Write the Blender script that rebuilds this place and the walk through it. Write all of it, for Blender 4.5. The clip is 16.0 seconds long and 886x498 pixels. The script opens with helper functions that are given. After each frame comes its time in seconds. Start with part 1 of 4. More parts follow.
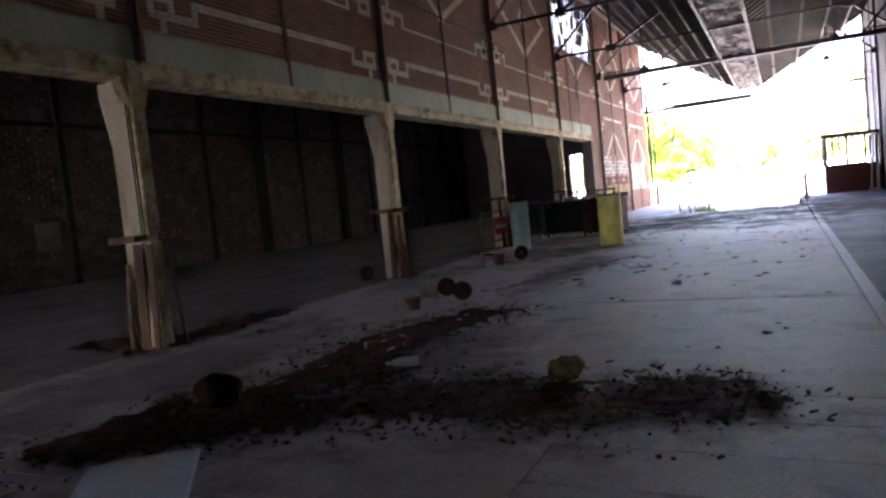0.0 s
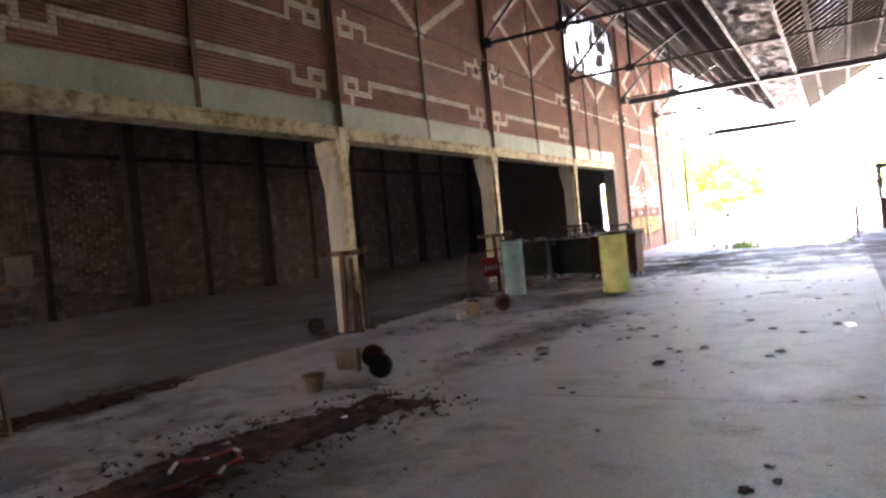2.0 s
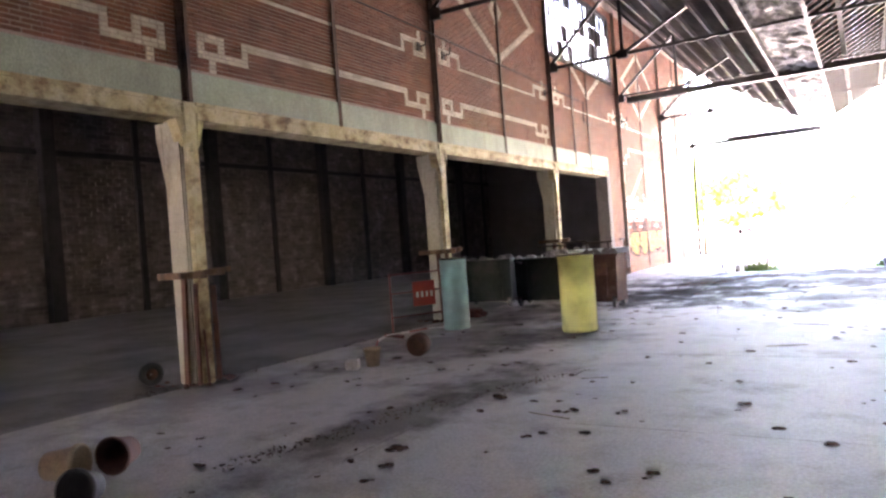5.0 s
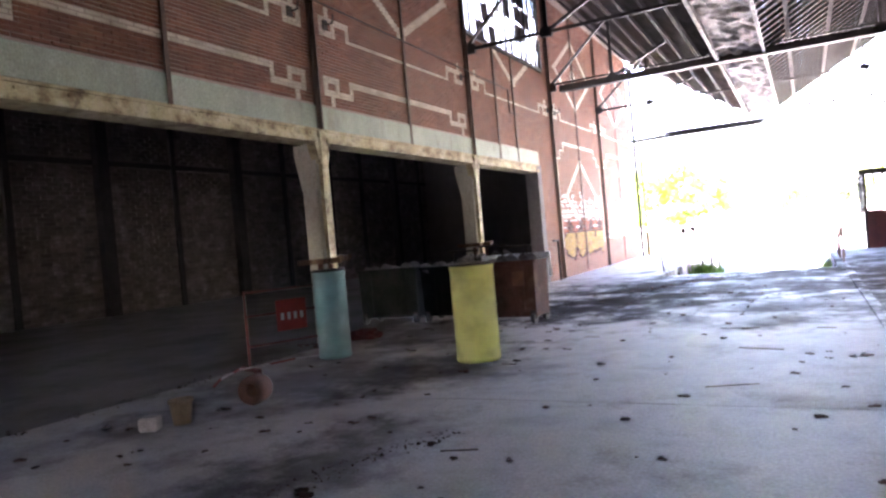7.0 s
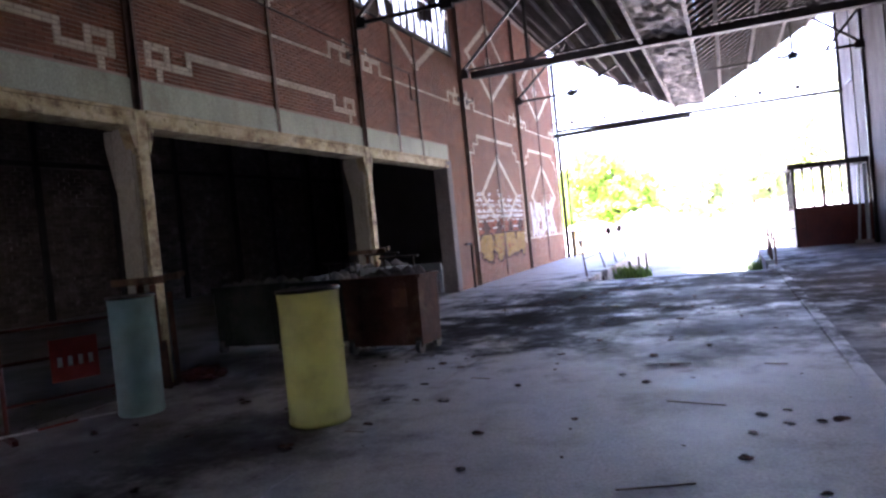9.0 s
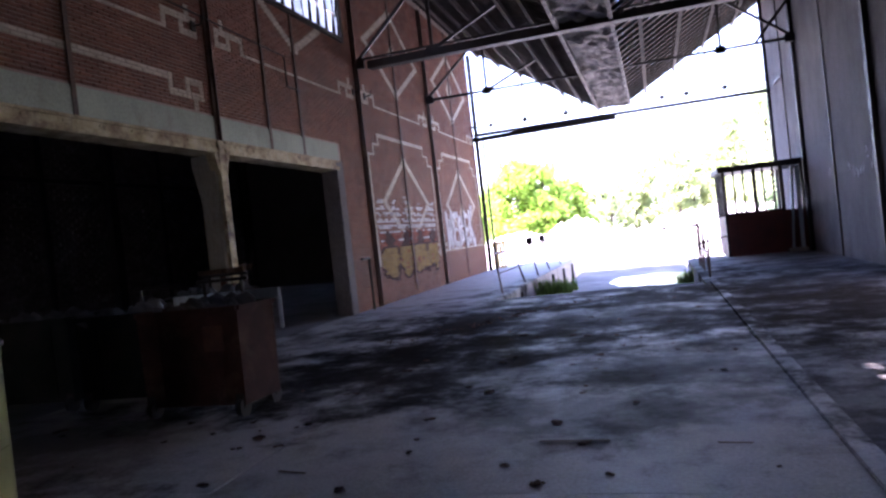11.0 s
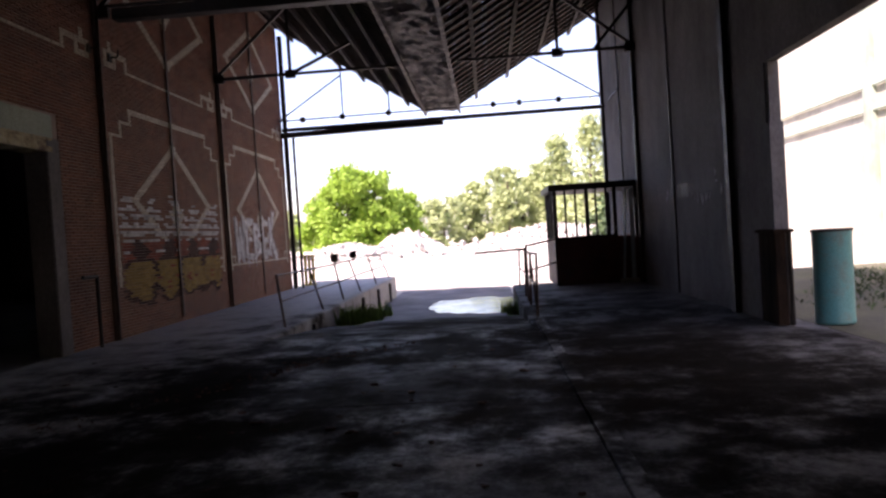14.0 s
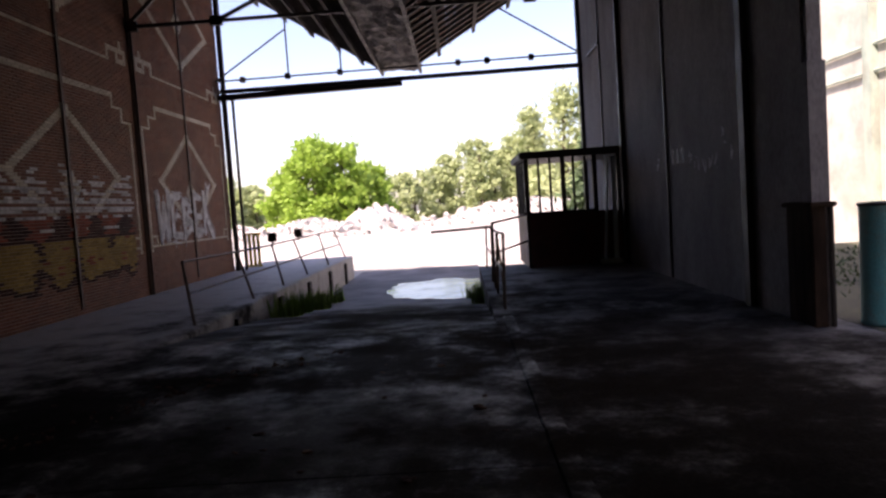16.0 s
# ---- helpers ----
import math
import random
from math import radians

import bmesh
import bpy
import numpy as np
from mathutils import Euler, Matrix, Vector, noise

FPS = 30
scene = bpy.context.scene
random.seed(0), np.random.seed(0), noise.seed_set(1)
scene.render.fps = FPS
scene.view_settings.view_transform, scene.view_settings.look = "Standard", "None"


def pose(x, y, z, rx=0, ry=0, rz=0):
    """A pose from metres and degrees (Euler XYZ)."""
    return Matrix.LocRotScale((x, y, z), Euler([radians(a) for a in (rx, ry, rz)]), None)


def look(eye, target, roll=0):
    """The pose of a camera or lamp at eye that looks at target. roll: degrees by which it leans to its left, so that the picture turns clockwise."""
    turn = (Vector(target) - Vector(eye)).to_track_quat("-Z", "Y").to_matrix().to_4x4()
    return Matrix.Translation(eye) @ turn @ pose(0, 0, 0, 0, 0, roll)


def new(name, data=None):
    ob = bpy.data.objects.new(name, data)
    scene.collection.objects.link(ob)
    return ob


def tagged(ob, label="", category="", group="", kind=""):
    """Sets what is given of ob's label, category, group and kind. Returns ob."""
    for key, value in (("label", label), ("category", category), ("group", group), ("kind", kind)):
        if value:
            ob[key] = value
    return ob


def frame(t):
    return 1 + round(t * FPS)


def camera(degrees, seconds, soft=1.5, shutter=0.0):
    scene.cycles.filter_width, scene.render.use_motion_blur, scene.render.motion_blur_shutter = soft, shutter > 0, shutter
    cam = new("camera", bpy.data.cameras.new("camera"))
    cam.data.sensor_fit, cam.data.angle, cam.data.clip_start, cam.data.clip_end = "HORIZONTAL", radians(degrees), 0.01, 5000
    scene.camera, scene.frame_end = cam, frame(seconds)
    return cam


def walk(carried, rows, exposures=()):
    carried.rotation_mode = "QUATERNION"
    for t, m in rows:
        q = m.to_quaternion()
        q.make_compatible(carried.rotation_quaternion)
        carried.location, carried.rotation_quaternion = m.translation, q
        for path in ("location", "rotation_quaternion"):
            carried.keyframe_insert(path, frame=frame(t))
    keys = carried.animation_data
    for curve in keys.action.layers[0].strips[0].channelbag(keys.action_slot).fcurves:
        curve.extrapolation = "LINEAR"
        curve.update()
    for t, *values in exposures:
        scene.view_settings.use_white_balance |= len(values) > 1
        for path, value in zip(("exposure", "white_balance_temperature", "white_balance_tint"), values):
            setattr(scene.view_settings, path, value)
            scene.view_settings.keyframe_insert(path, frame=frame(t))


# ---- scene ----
cam = camera(64.6, 16.0, soft=2.6)
PATH = [
    (0, (0.015, -2.034, 1.331), (-0.869, -0.245, 1.198), -5.9),
    (0.5, (0.105, -1.397, 1.38), (-0.863, 0.349, 1.252), -4.7),
    (1, (0.155, -0.813, 1.416), (-0.814, 0.934, 1.314), -5.8),
    (1.5, (0.288, -0.157, 1.44), (-0.7, 1.581, 1.385), -5.5),
    (2, (0.338, 0.43, 1.437), (-0.657, 2.164, 1.392), -5.5),
    (2.5, (0.436, 1.079, 1.432), (-0.613, 2.782, 1.419), -5.2),
    (3, (0.398, 1.621, 1.405), (-0.699, 3.294, 1.386), -3.0),
    (3.2, (0.366, 1.85, 1.414), (-0.726, 3.526, 1.394), -4.3),
    (5.3, (0.092, 4.317, 1.424), (-0.928, 6.037, 1.41), -4.6),
    (5.5, (0.064, 4.579, 1.437), (-0.933, 6.313, 1.433), -6.0),
    (6, (0.045, 5.155, 1.446), (-0.927, 6.903, 1.438), -4.6),
    (6.5, (-0.049, 5.77, 1.433), (-1.007, 7.525, 1.393), -4.2),
    (7, (-0.048, 6.332, 1.405), (-0.97, 8.107, 1.384), -5.1),
    (7.5, (-0.072, 6.924, 1.403), (-1.009, 8.69, 1.35), -3.5),
    (8, (-0.088, 7.498, 1.455), (-0.952, 9.3, 1.381), -5.5),
    (8.5, (-0.108, 8.124, 1.465), (-0.942, 9.941, 1.405), -4.3),
    (9, (-0.206, 8.688, 1.471), (-0.965, 10.538, 1.428), -5.7),
    (9.2, (-0.198, 8.919, 1.451), (-0.94, 10.776, 1.412), -5.6),
    (11.3, (-0.236, 11.607, 1.36), (-0.777, 13.532, 1.337), -5.6),
    (11.5, (-0.208, 11.834, 1.349), (-0.703, 13.771, 1.332), -4.3),
    (12, (-0.204, 12.428, 1.408), (-0.64, 14.379, 1.386), -2.5),
    (12.5, (-0.195, 12.921, 1.446), (-0.501, 14.897, 1.4), -4.4),
    (13, (-0.145, 13.516, 1.477), (-0.402, 15.499, 1.426), -3.0),
    (13.5, (-0.157, 14.047, 1.471), (-0.329, 16.039, 1.424), -4.6),
    (14, (-0.053, 14.693, 1.471), (-0.18, 16.688, 1.428), -3.7),
    (14.5, (-0.053, 15.202, 1.459), (-0.134, 17.2, 1.407), -3.4),
    (15, (0.066, 15.815, 1.454), (0.027, 17.814, 1.4), -5.3),
    (15.5, (0.121, 16.386, 1.454), (0.03, 18.383, 1.399), -2.9),
    (16, (0.192, 17.001, 1.46), (0.136, 18.996, 1.339), -3.9),
]
EXPOSURES = [
    (0, 5.15, 6600, 36), (.5, 5.55, 6700, 36), (1, 5.8, 7000, 35), (1.5, 6.2, 7300, 36), (2, 6.35, 7400, 36), (2.5, 6.45, 7400, 36), (3, 6.55, 7400, 36),
    (5.5, 6.85, 6800, 36), (6, 6.6, 6600, 35), (6.5, 6.35, 6500, 35), (7, 6.15, 6400, 35), (7.5, 6.0, 6200, 36), (8, 5.55, 6100, 37), (8.5, 5.1, 6100, 38),
    (9, 4.75, 6000, 40), (11.5, 3.15, 5700, 42), (12, 2.65, 5800, 41), (12.5, 2.4, 6000, 40), (13, 2.1, 6200, 39), (13.5, 1.8, 6500, 37),
    (14, 1.6, 6800, 37), (14.5, 1.4, 6900, 36), (15, 1.35, 6900, 36), (15.5, 1.35, 6900, 36), (16, 1.25, 6900, 36)]
walk(cam, [(t, look(e, g, r)) for t, e, g, r in PATH], EXPOSURES)

# ---- world, sun, exposure ----
world = bpy.data.worlds.new("world")
scene.world = world
world.use_nodes = True
SUN_EL, SUN_AZ = radians(50), radians(222)  # azimuth clockwise from +y
_n = world.node_tree.nodes
_sky = _n.new("ShaderNodeTexSky")
_sky.sky_type, _sky.sun_disc = "NISHITA", False
_sky.sun_elevation, _sky.sun_rotation = SUN_EL, SUN_AZ
_sky.dust_density, _sky.air_density = 1.6, 1.0
world.node_tree.links.new(_sky.outputs[0], _n["Background"].inputs[0])
_n["Background"].inputs[1].default_value = 0.15
SUN_DIR = Vector((math.sin(SUN_AZ) * math.cos(SUN_EL), math.cos(SUN_AZ) * math.cos(SUN_EL), math.sin(SUN_EL)))
sun = new("sun", bpy.data.lights.new("sun", "SUN"))
sun.data.energy, sun.data.angle, sun.data.color = 5.0, radians(0.5), (1, 0.95, 0.87)
sun.matrix_world = look(SUN_DIR * 60, (0, 0, 0))

# ---- materials ----


def material(name, colors, rough=0.8, scale=3.0, metal=0.0, bump=0.3, grain=60.0, per_object=0.0, per_island=0.0,
             stain=None, stain_scale=0.6, stain_amount=0.5, stretch=(1, 1, 1), blobs=(), gloss=None):
    """Two or three colours mixed by noise at two scales, with stains, grain and relief in metres."""
    m = bpy.data.materials.new(name)
    m.use_nodes = True
    nt = m.node_tree
    n, l = nt.nodes, nt.links
    b = n["Principled BSDF"]
    geo = n.new("ShaderNodeNewGeometry")
    mp = n.new("ShaderNodeMapping")
    mp.inputs["Scale"].default_value = stretch
    l.new(geo.outputs["Position"], mp.inputs[0])
    big = n.new("ShaderNodeTexNoise")
    big.inputs["Scale"].default_value, big.inputs["Detail"].default_value = scale, 6
    big.inputs["Roughness"].default_value = 0.65
    l.new(mp.outputs[0], big.inputs["Vector"])
    ramp = n.new("ShaderNodeValToRGB")
    els = ramp.color_ramp.elements
    while len(els) < len(colors):
        els.new(0.5)
    for i, c in enumerate(colors):
        els[i].position = 0.32 + 0.36 * i / max(1, len(colors) - 1)
        els[i].color = (*c, 1)
    l.new(big.outputs[0], ramp.inputs[0])
    col = ramp.outputs[0]
    fine = n.new("ShaderNodeTexNoise")
    fine.inputs["Scale"].default_value, fine.inputs["Detail"].default_value = grain, 3
    l.new(mp.outputs[0], fine.inputs["Vector"])

    def mix(fac, a, bb, kind="MIX"):
        x = n.new("ShaderNodeMix")
        x.data_type, x.blend_type = "RGBA", kind
        if isinstance(fac, float):
            x.inputs[0].default_value = fac
        else:
            l.new(fac, x.inputs[0])
        for s, v in ((x.inputs[6], a), (x.inputs[7], bb)):
            if isinstance(v, tuple):
                s.default_value = (*v, 1)
            else:
                l.new(v, s)
        return x.outputs[2]

    def remap(v, a, bb, lo, hi):
        r = n.new("ShaderNodeMapRange")
        l.new(v, r.inputs[0])
        for i, q in enumerate((a, bb, lo, hi)):
            r.inputs[i + 1].default_value = q
        return r.outputs[0]

    if stain:
        sn = n.new("ShaderNodeTexNoise")
        sn.inputs["Scale"].default_value, sn.inputs["Detail"].default_value = stain_scale, 8
        sn.inputs["Roughness"].default_value = 0.7
        l.new(mp.outputs[0], sn.inputs["Vector"])
        col = mix(remap(sn.outputs[0], 0.5, 0.68, 0.0, stain_amount), col, stain)
    spec = None
    for cx, cy, rx, ry, amount in blobs:
        bmap = n.new("ShaderNodeMapping")
        bmap.inputs["Scale"].default_value = (1 / rx, 1 / ry, 0)
        bmap.inputs["Location"].default_value = (-cx / rx, -cy / ry, 0)
        l.new(geo.outputs["Position"], bmap.inputs[0])
        ln = n.new("ShaderNodeVectorMath")
        ln.operation = "LENGTH"
        l.new(bmap.outputs[0], ln.inputs[0])
        wob = n.new("ShaderNodeTexNoise")
        wob.inputs["Scale"].default_value, wob.inputs["Detail"].default_value, wob.inputs["Roughness"].default_value = 1.1, 9, .72
        l.new(geo.outputs["Position"], wob.inputs["Vector"])
        ma = n.new("ShaderNodeMath")
        ma.operation = "MULTIPLY_ADD"
        l.new(wob.outputs[0], ma.inputs[0])
        ma.inputs[1].default_value = 3.4
        l.new(ln.outputs["Value"], ma.inputs[2])
        mask = remap(ma.outputs[0], 2.05, 2.75, amount, 0.0)
        col = mix(mask, col, (.024, .021, .019))
        keep = n.new("ShaderNodeMath")
        keep.operation = "MULTIPLY"
        l.new(remap(mask, 0, 1, 1, 0), keep.inputs[0])
        if spec:
            l.new(spec, keep.inputs[1])
        else:
            keep.inputs[1].default_value = .5
        spec = keep.outputs[0]
    if spec:
        l.new(spec, b.inputs["Specular IOR Level"])
    g = remap(fine.outputs[0], 0.25, 0.75, 0.75, 1.2)
    for amount, src in ((per_object, "obj"), (per_island, "isl")):
        if amount:
            o = n.new("ShaderNodeObjectInfo").outputs["Random"] if src == "obj" else geo.outputs["Random Per Island"]
            mm = n.new("ShaderNodeMath")
            mm.operation = "MULTIPLY"
            l.new(g, mm.inputs[0])
            l.new(remap(o, 0, 1, 1 - amount, 1 + amount), mm.inputs[1])
            g = mm.outputs[0]
    hsv = n.new("ShaderNodeHueSaturation")
    l.new(col, hsv.inputs["Color"])
    l.new(g, hsv.inputs["Value"])
    l.new(hsv.outputs[0], b.inputs["Base Color"])
    l.new(remap(big.outputs[0], 0.3, 0.7, max(0.02, rough - 0.12), min(1, rough + 0.12)), b.inputs["Roughness"])
    b.inputs["Metallic"].default_value = metal
    if gloss is not None:
        b.inputs["Specular IOR Level"].default_value = gloss
    if bump:
        bp = n.new("ShaderNodeBump")
        bp.inputs["Strength"].default_value, bp.inputs["Distance"].default_value = bump, 0.01
        l.new(fine.outputs[0], bp.inputs["Height"])
        l.new(bp.outputs[0], b.inputs["Normal"])
    return m


def plastic(name, color, through_amount, rough=0.3):
    m = bpy.data.materials.new(name)
    m.use_nodes = True
    n, l = m.node_tree.nodes, m.node_tree.links
    b = n["Principled BSDF"]
    tex = n.new("ShaderNodeTexNoise")
    tex.inputs["Scale"].default_value, tex.inputs["Detail"].default_value = 4, 6
    geo = n.new("ShaderNodeNewGeometry")
    l.new(geo.outputs["Position"], tex.inputs["Vector"])
    ramp = n.new("ShaderNodeValToRGB")
    ramp.color_ramp.elements[0].color = (*[c * 0.75 for c in color], 1)
    ramp.color_ramp.elements[1].color = (*color, 1)
    ramp.color_ramp.elements[0].position, ramp.color_ramp.elements[1].position = 0.35, 0.6
    l.new(tex.outputs[0], ramp.inputs[0])
    l.new(ramp.outputs[0], b.inputs["Base Color"])
    b.inputs["Roughness"].default_value = rough
    tr = n.new("ShaderNodeBsdfTranslucent")
    l.new(ramp.outputs[0], tr.inputs[0])
    mx = n.new("ShaderNodeMixShader")
    mx.inputs[0].default_value = through_amount
    l.new(b.outputs[0], mx.inputs[1])
    l.new(tr.outputs[0], mx.inputs[2])
    l.new(mx.outputs[0], n["Material Output"].inputs[0])
    return m


BLOBS = [(-3.2, 22.2, 1.9, 2.4, .95), (-.6, 23.9, 2.8, 1.9, .95), (-3.2, 3.0, 1.5, 2.6, .6), (-1.6, 2.2, 1.9, .9, .7), (-4.0, 13.2, 1.0, 1.6, .6),
         (-3.3, 8.8, .5, 2.2, .6), (-2.0, 18.0, 3.0, 1.5, .4), (2.2, 21.0, 2.0, 2.6, .85), (-1.2, 27.5, 2.6, 3.0, .9), (1.6, 24.5, 1.5, 2.5, .7),
         (-6.8, 4.2, 1.2, 1.0, .6), (2.5, 28, 1.5, 3, .6), (.2, 18.4, 1.6, 2.6, .6), (-3.4, 18.8, 2.2, 2.2, .8), (-1.0, 16.6, 2.0, 1.2, .55), (-1.2, 29.5, 2.8, 3.5, .9), (2.4, 17.5, 1.8, 3, .6), (-1.2, 22.6, 6.5, 5.0, .72), (2.2, 23.5, 2.5, 7.0, .8), (-1.4, 27.0, 3.5, 4.0, .7), (-1.8, 18.6, 4.5, 2.6, .55), (-5.0, 12.5, 1.6, 2.5, .5), (-5.4, 16.0, 2.0, 1.6, .6), (-2.6, 19.8, 2.2, 1.6, .9), (-1.2, 21.0, 6.0, 2.4, .8), (-3.8, 18.0, 2.5, 1.8, .8), (.3, 20.4, 1.6, 1.3, .85), (-3.4, 13.0, .9, 1.3, .5), (-3.0, 10.2, .7, 1.2, .6), (-5.4, 2.5, 1.3, 3.6, .5), (-5.8, 9.0, .7, 2.6, .4)]
CONCRETE = material("floor_concrete", [(.3, .282, .258), (.43, .41, .38), (.53, .51, .48)], .68, 1.3, bump=.35, grain=45, per_object=.06,
                    stain=(.15, .125, .1), stain_scale=1.3, stain_amount=.7, blobs=BLOBS)
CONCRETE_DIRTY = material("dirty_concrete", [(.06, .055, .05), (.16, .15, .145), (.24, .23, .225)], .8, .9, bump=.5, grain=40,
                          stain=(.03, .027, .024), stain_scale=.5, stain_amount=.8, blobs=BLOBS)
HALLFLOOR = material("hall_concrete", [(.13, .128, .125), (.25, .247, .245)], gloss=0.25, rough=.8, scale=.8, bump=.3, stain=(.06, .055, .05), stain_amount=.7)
PAINTED = material("painted_concrete", [(.26, .315, .24), (.35, .415, .32), (.41, .475, .37)], .7, 1.4, bump=.3, stain=(.2, .17, .12),
                   stain_scale=1.2, stain_amount=.55, stretch=(1, 1, .5))
BEAM = material("cream_flaking_beam", [(.17, .1, .04), (.46, .4, .22), (.56, .52, .34)], .7, 3.5, bump=.5, stain=(.085, .045, .02), stain_scale=4.5,
                stain_amount=.9)
COLUMN = material("column_paint", [(.36, .35, .28), (.5, .49, .4)], .75, 2, bump=.3, stain=(.16, .11, .06), stain_scale=2, stain_amount=.7,
                  stretch=(1, 1, .35))
BRICK = material("red_brick", [(.135, .054, .032), (.2, .084, .05), (.245, .108, .067)], gloss=0.25, rough=.82, scale=2.5, bump=.5, grain=90, per_island=.22, stain=(.12, .07, .05),
                 stain_scale=.5, stain_amount=.55)
BRICK_P = material("red_brick_piece", [(.135, .054, .032), (.2, .084, .05), (.245, .108, .067)], gloss=0.25, rough=.82, scale=2.5, bump=.5, grain=90, per_object=.22,
                   stain=(.12, .07, .05), stain_scale=.5, stain_amount=.55)
CREAM = material("cream_brick", [(.42, .36, .26), (.58, .52, .4), (.64, .58, .47)], .6, 3, bump=.3, grain=70, per_island=.14, stain=(.25, .17, .1),
                 stain_scale=1.0, stain_amount=.5)
MORTAR_DARK = material("dark_mortar", [(.05, .045, .042), (.085, .078, .073)], .95, 3, bump=.4)
MORTAR = material("mortar", [(.3, .23, .19), (.42, .34, .28)], .95, 4, bump=.5)
G_WHITE = material("sprayed_white", gloss=.08, colors=[(.3, .29, .29), (.6, .6, .6), (.78, .78, .77)], rough=.8, scale=7, per_island=.2, stain=(.12, .09, .085), stain_scale=5, stain_amount=.6)
G_DARK = material("sprayed_maroon", gloss=.08, colors=[(.02, .009, .009), (.06, .018, .016)], rough=.8, scale=5, per_island=.3)
G_RED = material("sprayed_red", gloss=.08, colors=[(.2, .045, .028), (.32, .085, .045)], rough=.8, scale=5, per_island=.25)
G_OCHRE = material("sprayed_ochre", gloss=.08, colors=[(.22, .14, .035), (.38, .26, .075)], rough=.8, scale=5, per_island=.25)
DARKBRICK = material("dark_brick", [(.045, .038, .036), (.075, .065, .061), (.1, .089, .084)], gloss=0.15, rough=.9, scale=1.5, bump=.6, grain=50, stain=(.3, .29, .28),
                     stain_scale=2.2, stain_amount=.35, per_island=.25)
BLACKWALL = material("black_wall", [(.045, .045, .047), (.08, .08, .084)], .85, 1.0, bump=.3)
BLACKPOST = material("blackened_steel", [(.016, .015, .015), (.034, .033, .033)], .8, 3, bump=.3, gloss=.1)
STEEL = material("brown_steel", [(.05, .032, .024), (.1, .06, .042), (.14, .09, .06)], .6, 5, metal=.3, bump=.4, grain=120)
DARKSTEEL = material("dark_steel", [(.02, .018, .017), (.05, .038, .03)], .55, 6, metal=.4, bump=.3, grain=120)
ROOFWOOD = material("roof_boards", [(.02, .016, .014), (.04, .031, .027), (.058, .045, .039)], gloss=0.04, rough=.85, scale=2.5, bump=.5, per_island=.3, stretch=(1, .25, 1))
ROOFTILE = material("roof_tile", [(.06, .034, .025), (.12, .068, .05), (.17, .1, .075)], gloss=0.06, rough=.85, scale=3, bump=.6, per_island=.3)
RAFTER = material("weathered_rafter", [(.06, .05, .045), (.14, .12, .105)], gloss=0.1, rough=.8, scale=4, bump=.4, stretch=(1, .3, 1))
GUTTER = material("torn_gutter_lining", [(.04, .033, .03), (.15, .135, .12), (.36, .335, .3)], gloss=0.2, rough=.6, scale=3.5, bump=.8, grain=14)
OLDWOOD = material("old_plank", [(.045, .026, .016), (.11, .065, .036), (.2, .14, .085)], .85, 5, bump=.5, per_object=.3, stretch=(1, 1, .15))
SOIL = material("dark_litter", [(.022, .012, .009), (.065, .036, .026), (.13, .078, .055)], gloss=0.1, rough=.95, scale=7, bump=1.0, grain=80, per_island=.4)
RED = material("red_paint", [(.07, .013, .01), (.14, .024, .018)], .5, 6, bump=.2, stain=(.12, .03, .02), stain_scale=4, stain_amount=.6)
YARD = material("mossy_shaded_yard", [(.06, .056, .04), (.1, .094, .062), (.14, .135, .085)], .95, .9, bump=.7, grain=20, stain=(.09, .1, .035), stain_scale=.4, stain_amount=.7)
SIGNRED = material("sign_red", [(.3, .03, .02), (.42, .05, .035)], .5, 6, bump=.2, stain=(.2, .04, .03), stain_scale=4, stain_amount=.5)
BOOTHRED = material("booth_red", [(.1, .022, .016), (.17, .04, .028)], .6, 3, bump=.25, stain=(.05, .02, .015), stain_scale=2, stain_amount=.6)
OCHREBAG = material("dull_yellow_paper", [(.2, .14, .05), (.34, .25, .1)], .7, 9, bump=.4)
CASING = material("old_brown_board", [(.014, .01, .008), (.035, .023, .017), (.055, .037, .027)], .95, 5, bump=.4, gloss=.03, stretch=(1, 1, .2))
WHITE = material("white_plastic", [(.5, .5, .48), (.72, .72, .7)], .45, 6, bump=.15)
TAN = material("tan_clay", [(.26, .185, .11), (.38, .29, .18)], .7, 8, bump=.3)
BLOCK = material("pale_block", [(.4, .37, .32), (.56, .53, .47)], .85, 10, bump=.5)
BLACKPL = material("black_rubber", [(.012, .012, .012), (.03, .03, .03)], .5, 8, bump=.2)
RUST = material("rusty_metal", [(.05, .022, .014), (.1, .042, .027), (.15, .07, .043)], .7, 5, metal=.2, bump=.5, grain=90)
RUSTBIN = material("rust_red_bin", [(.03, .014, .01), (.062, .028, .02), (.09, .042, .03)], .75, 3, bump=.4, gloss=.15, stain=(.16, .12, .09),
                   stain_scale=4, stain_amount=.4)
GREENBIN = material("dark_green_bin", [(.01, .014, .012), (.024, .031, .027)], .7, 3, bump=.3, gloss=.08, stain=(.05, .045, .04), stain_scale=2, stain_amount=.5)
GREYBIN = material("grey_bin", [(.05, .053, .052), (.1, .104, .1)], .6, 3, bump=.3, stain=(.05, .04, .035), stain_scale=2, stain_amount=.6)
PANEL = material("pale_blue_panel", [(.5, .6, .63), (.62, .72, .74)], .5, 2, bump=.15, stain=(.3, .34, .34), stain_scale=2, stain_amount=.5)
RENDERWALL = material("pale_render", [(.33, .315, .25), (.47, .45, .37), (.54, .52, .44)], .9, .7, bump=.4, stain=(.35, .33, .24), stain_scale=.4,
                      stain_amount=.7)
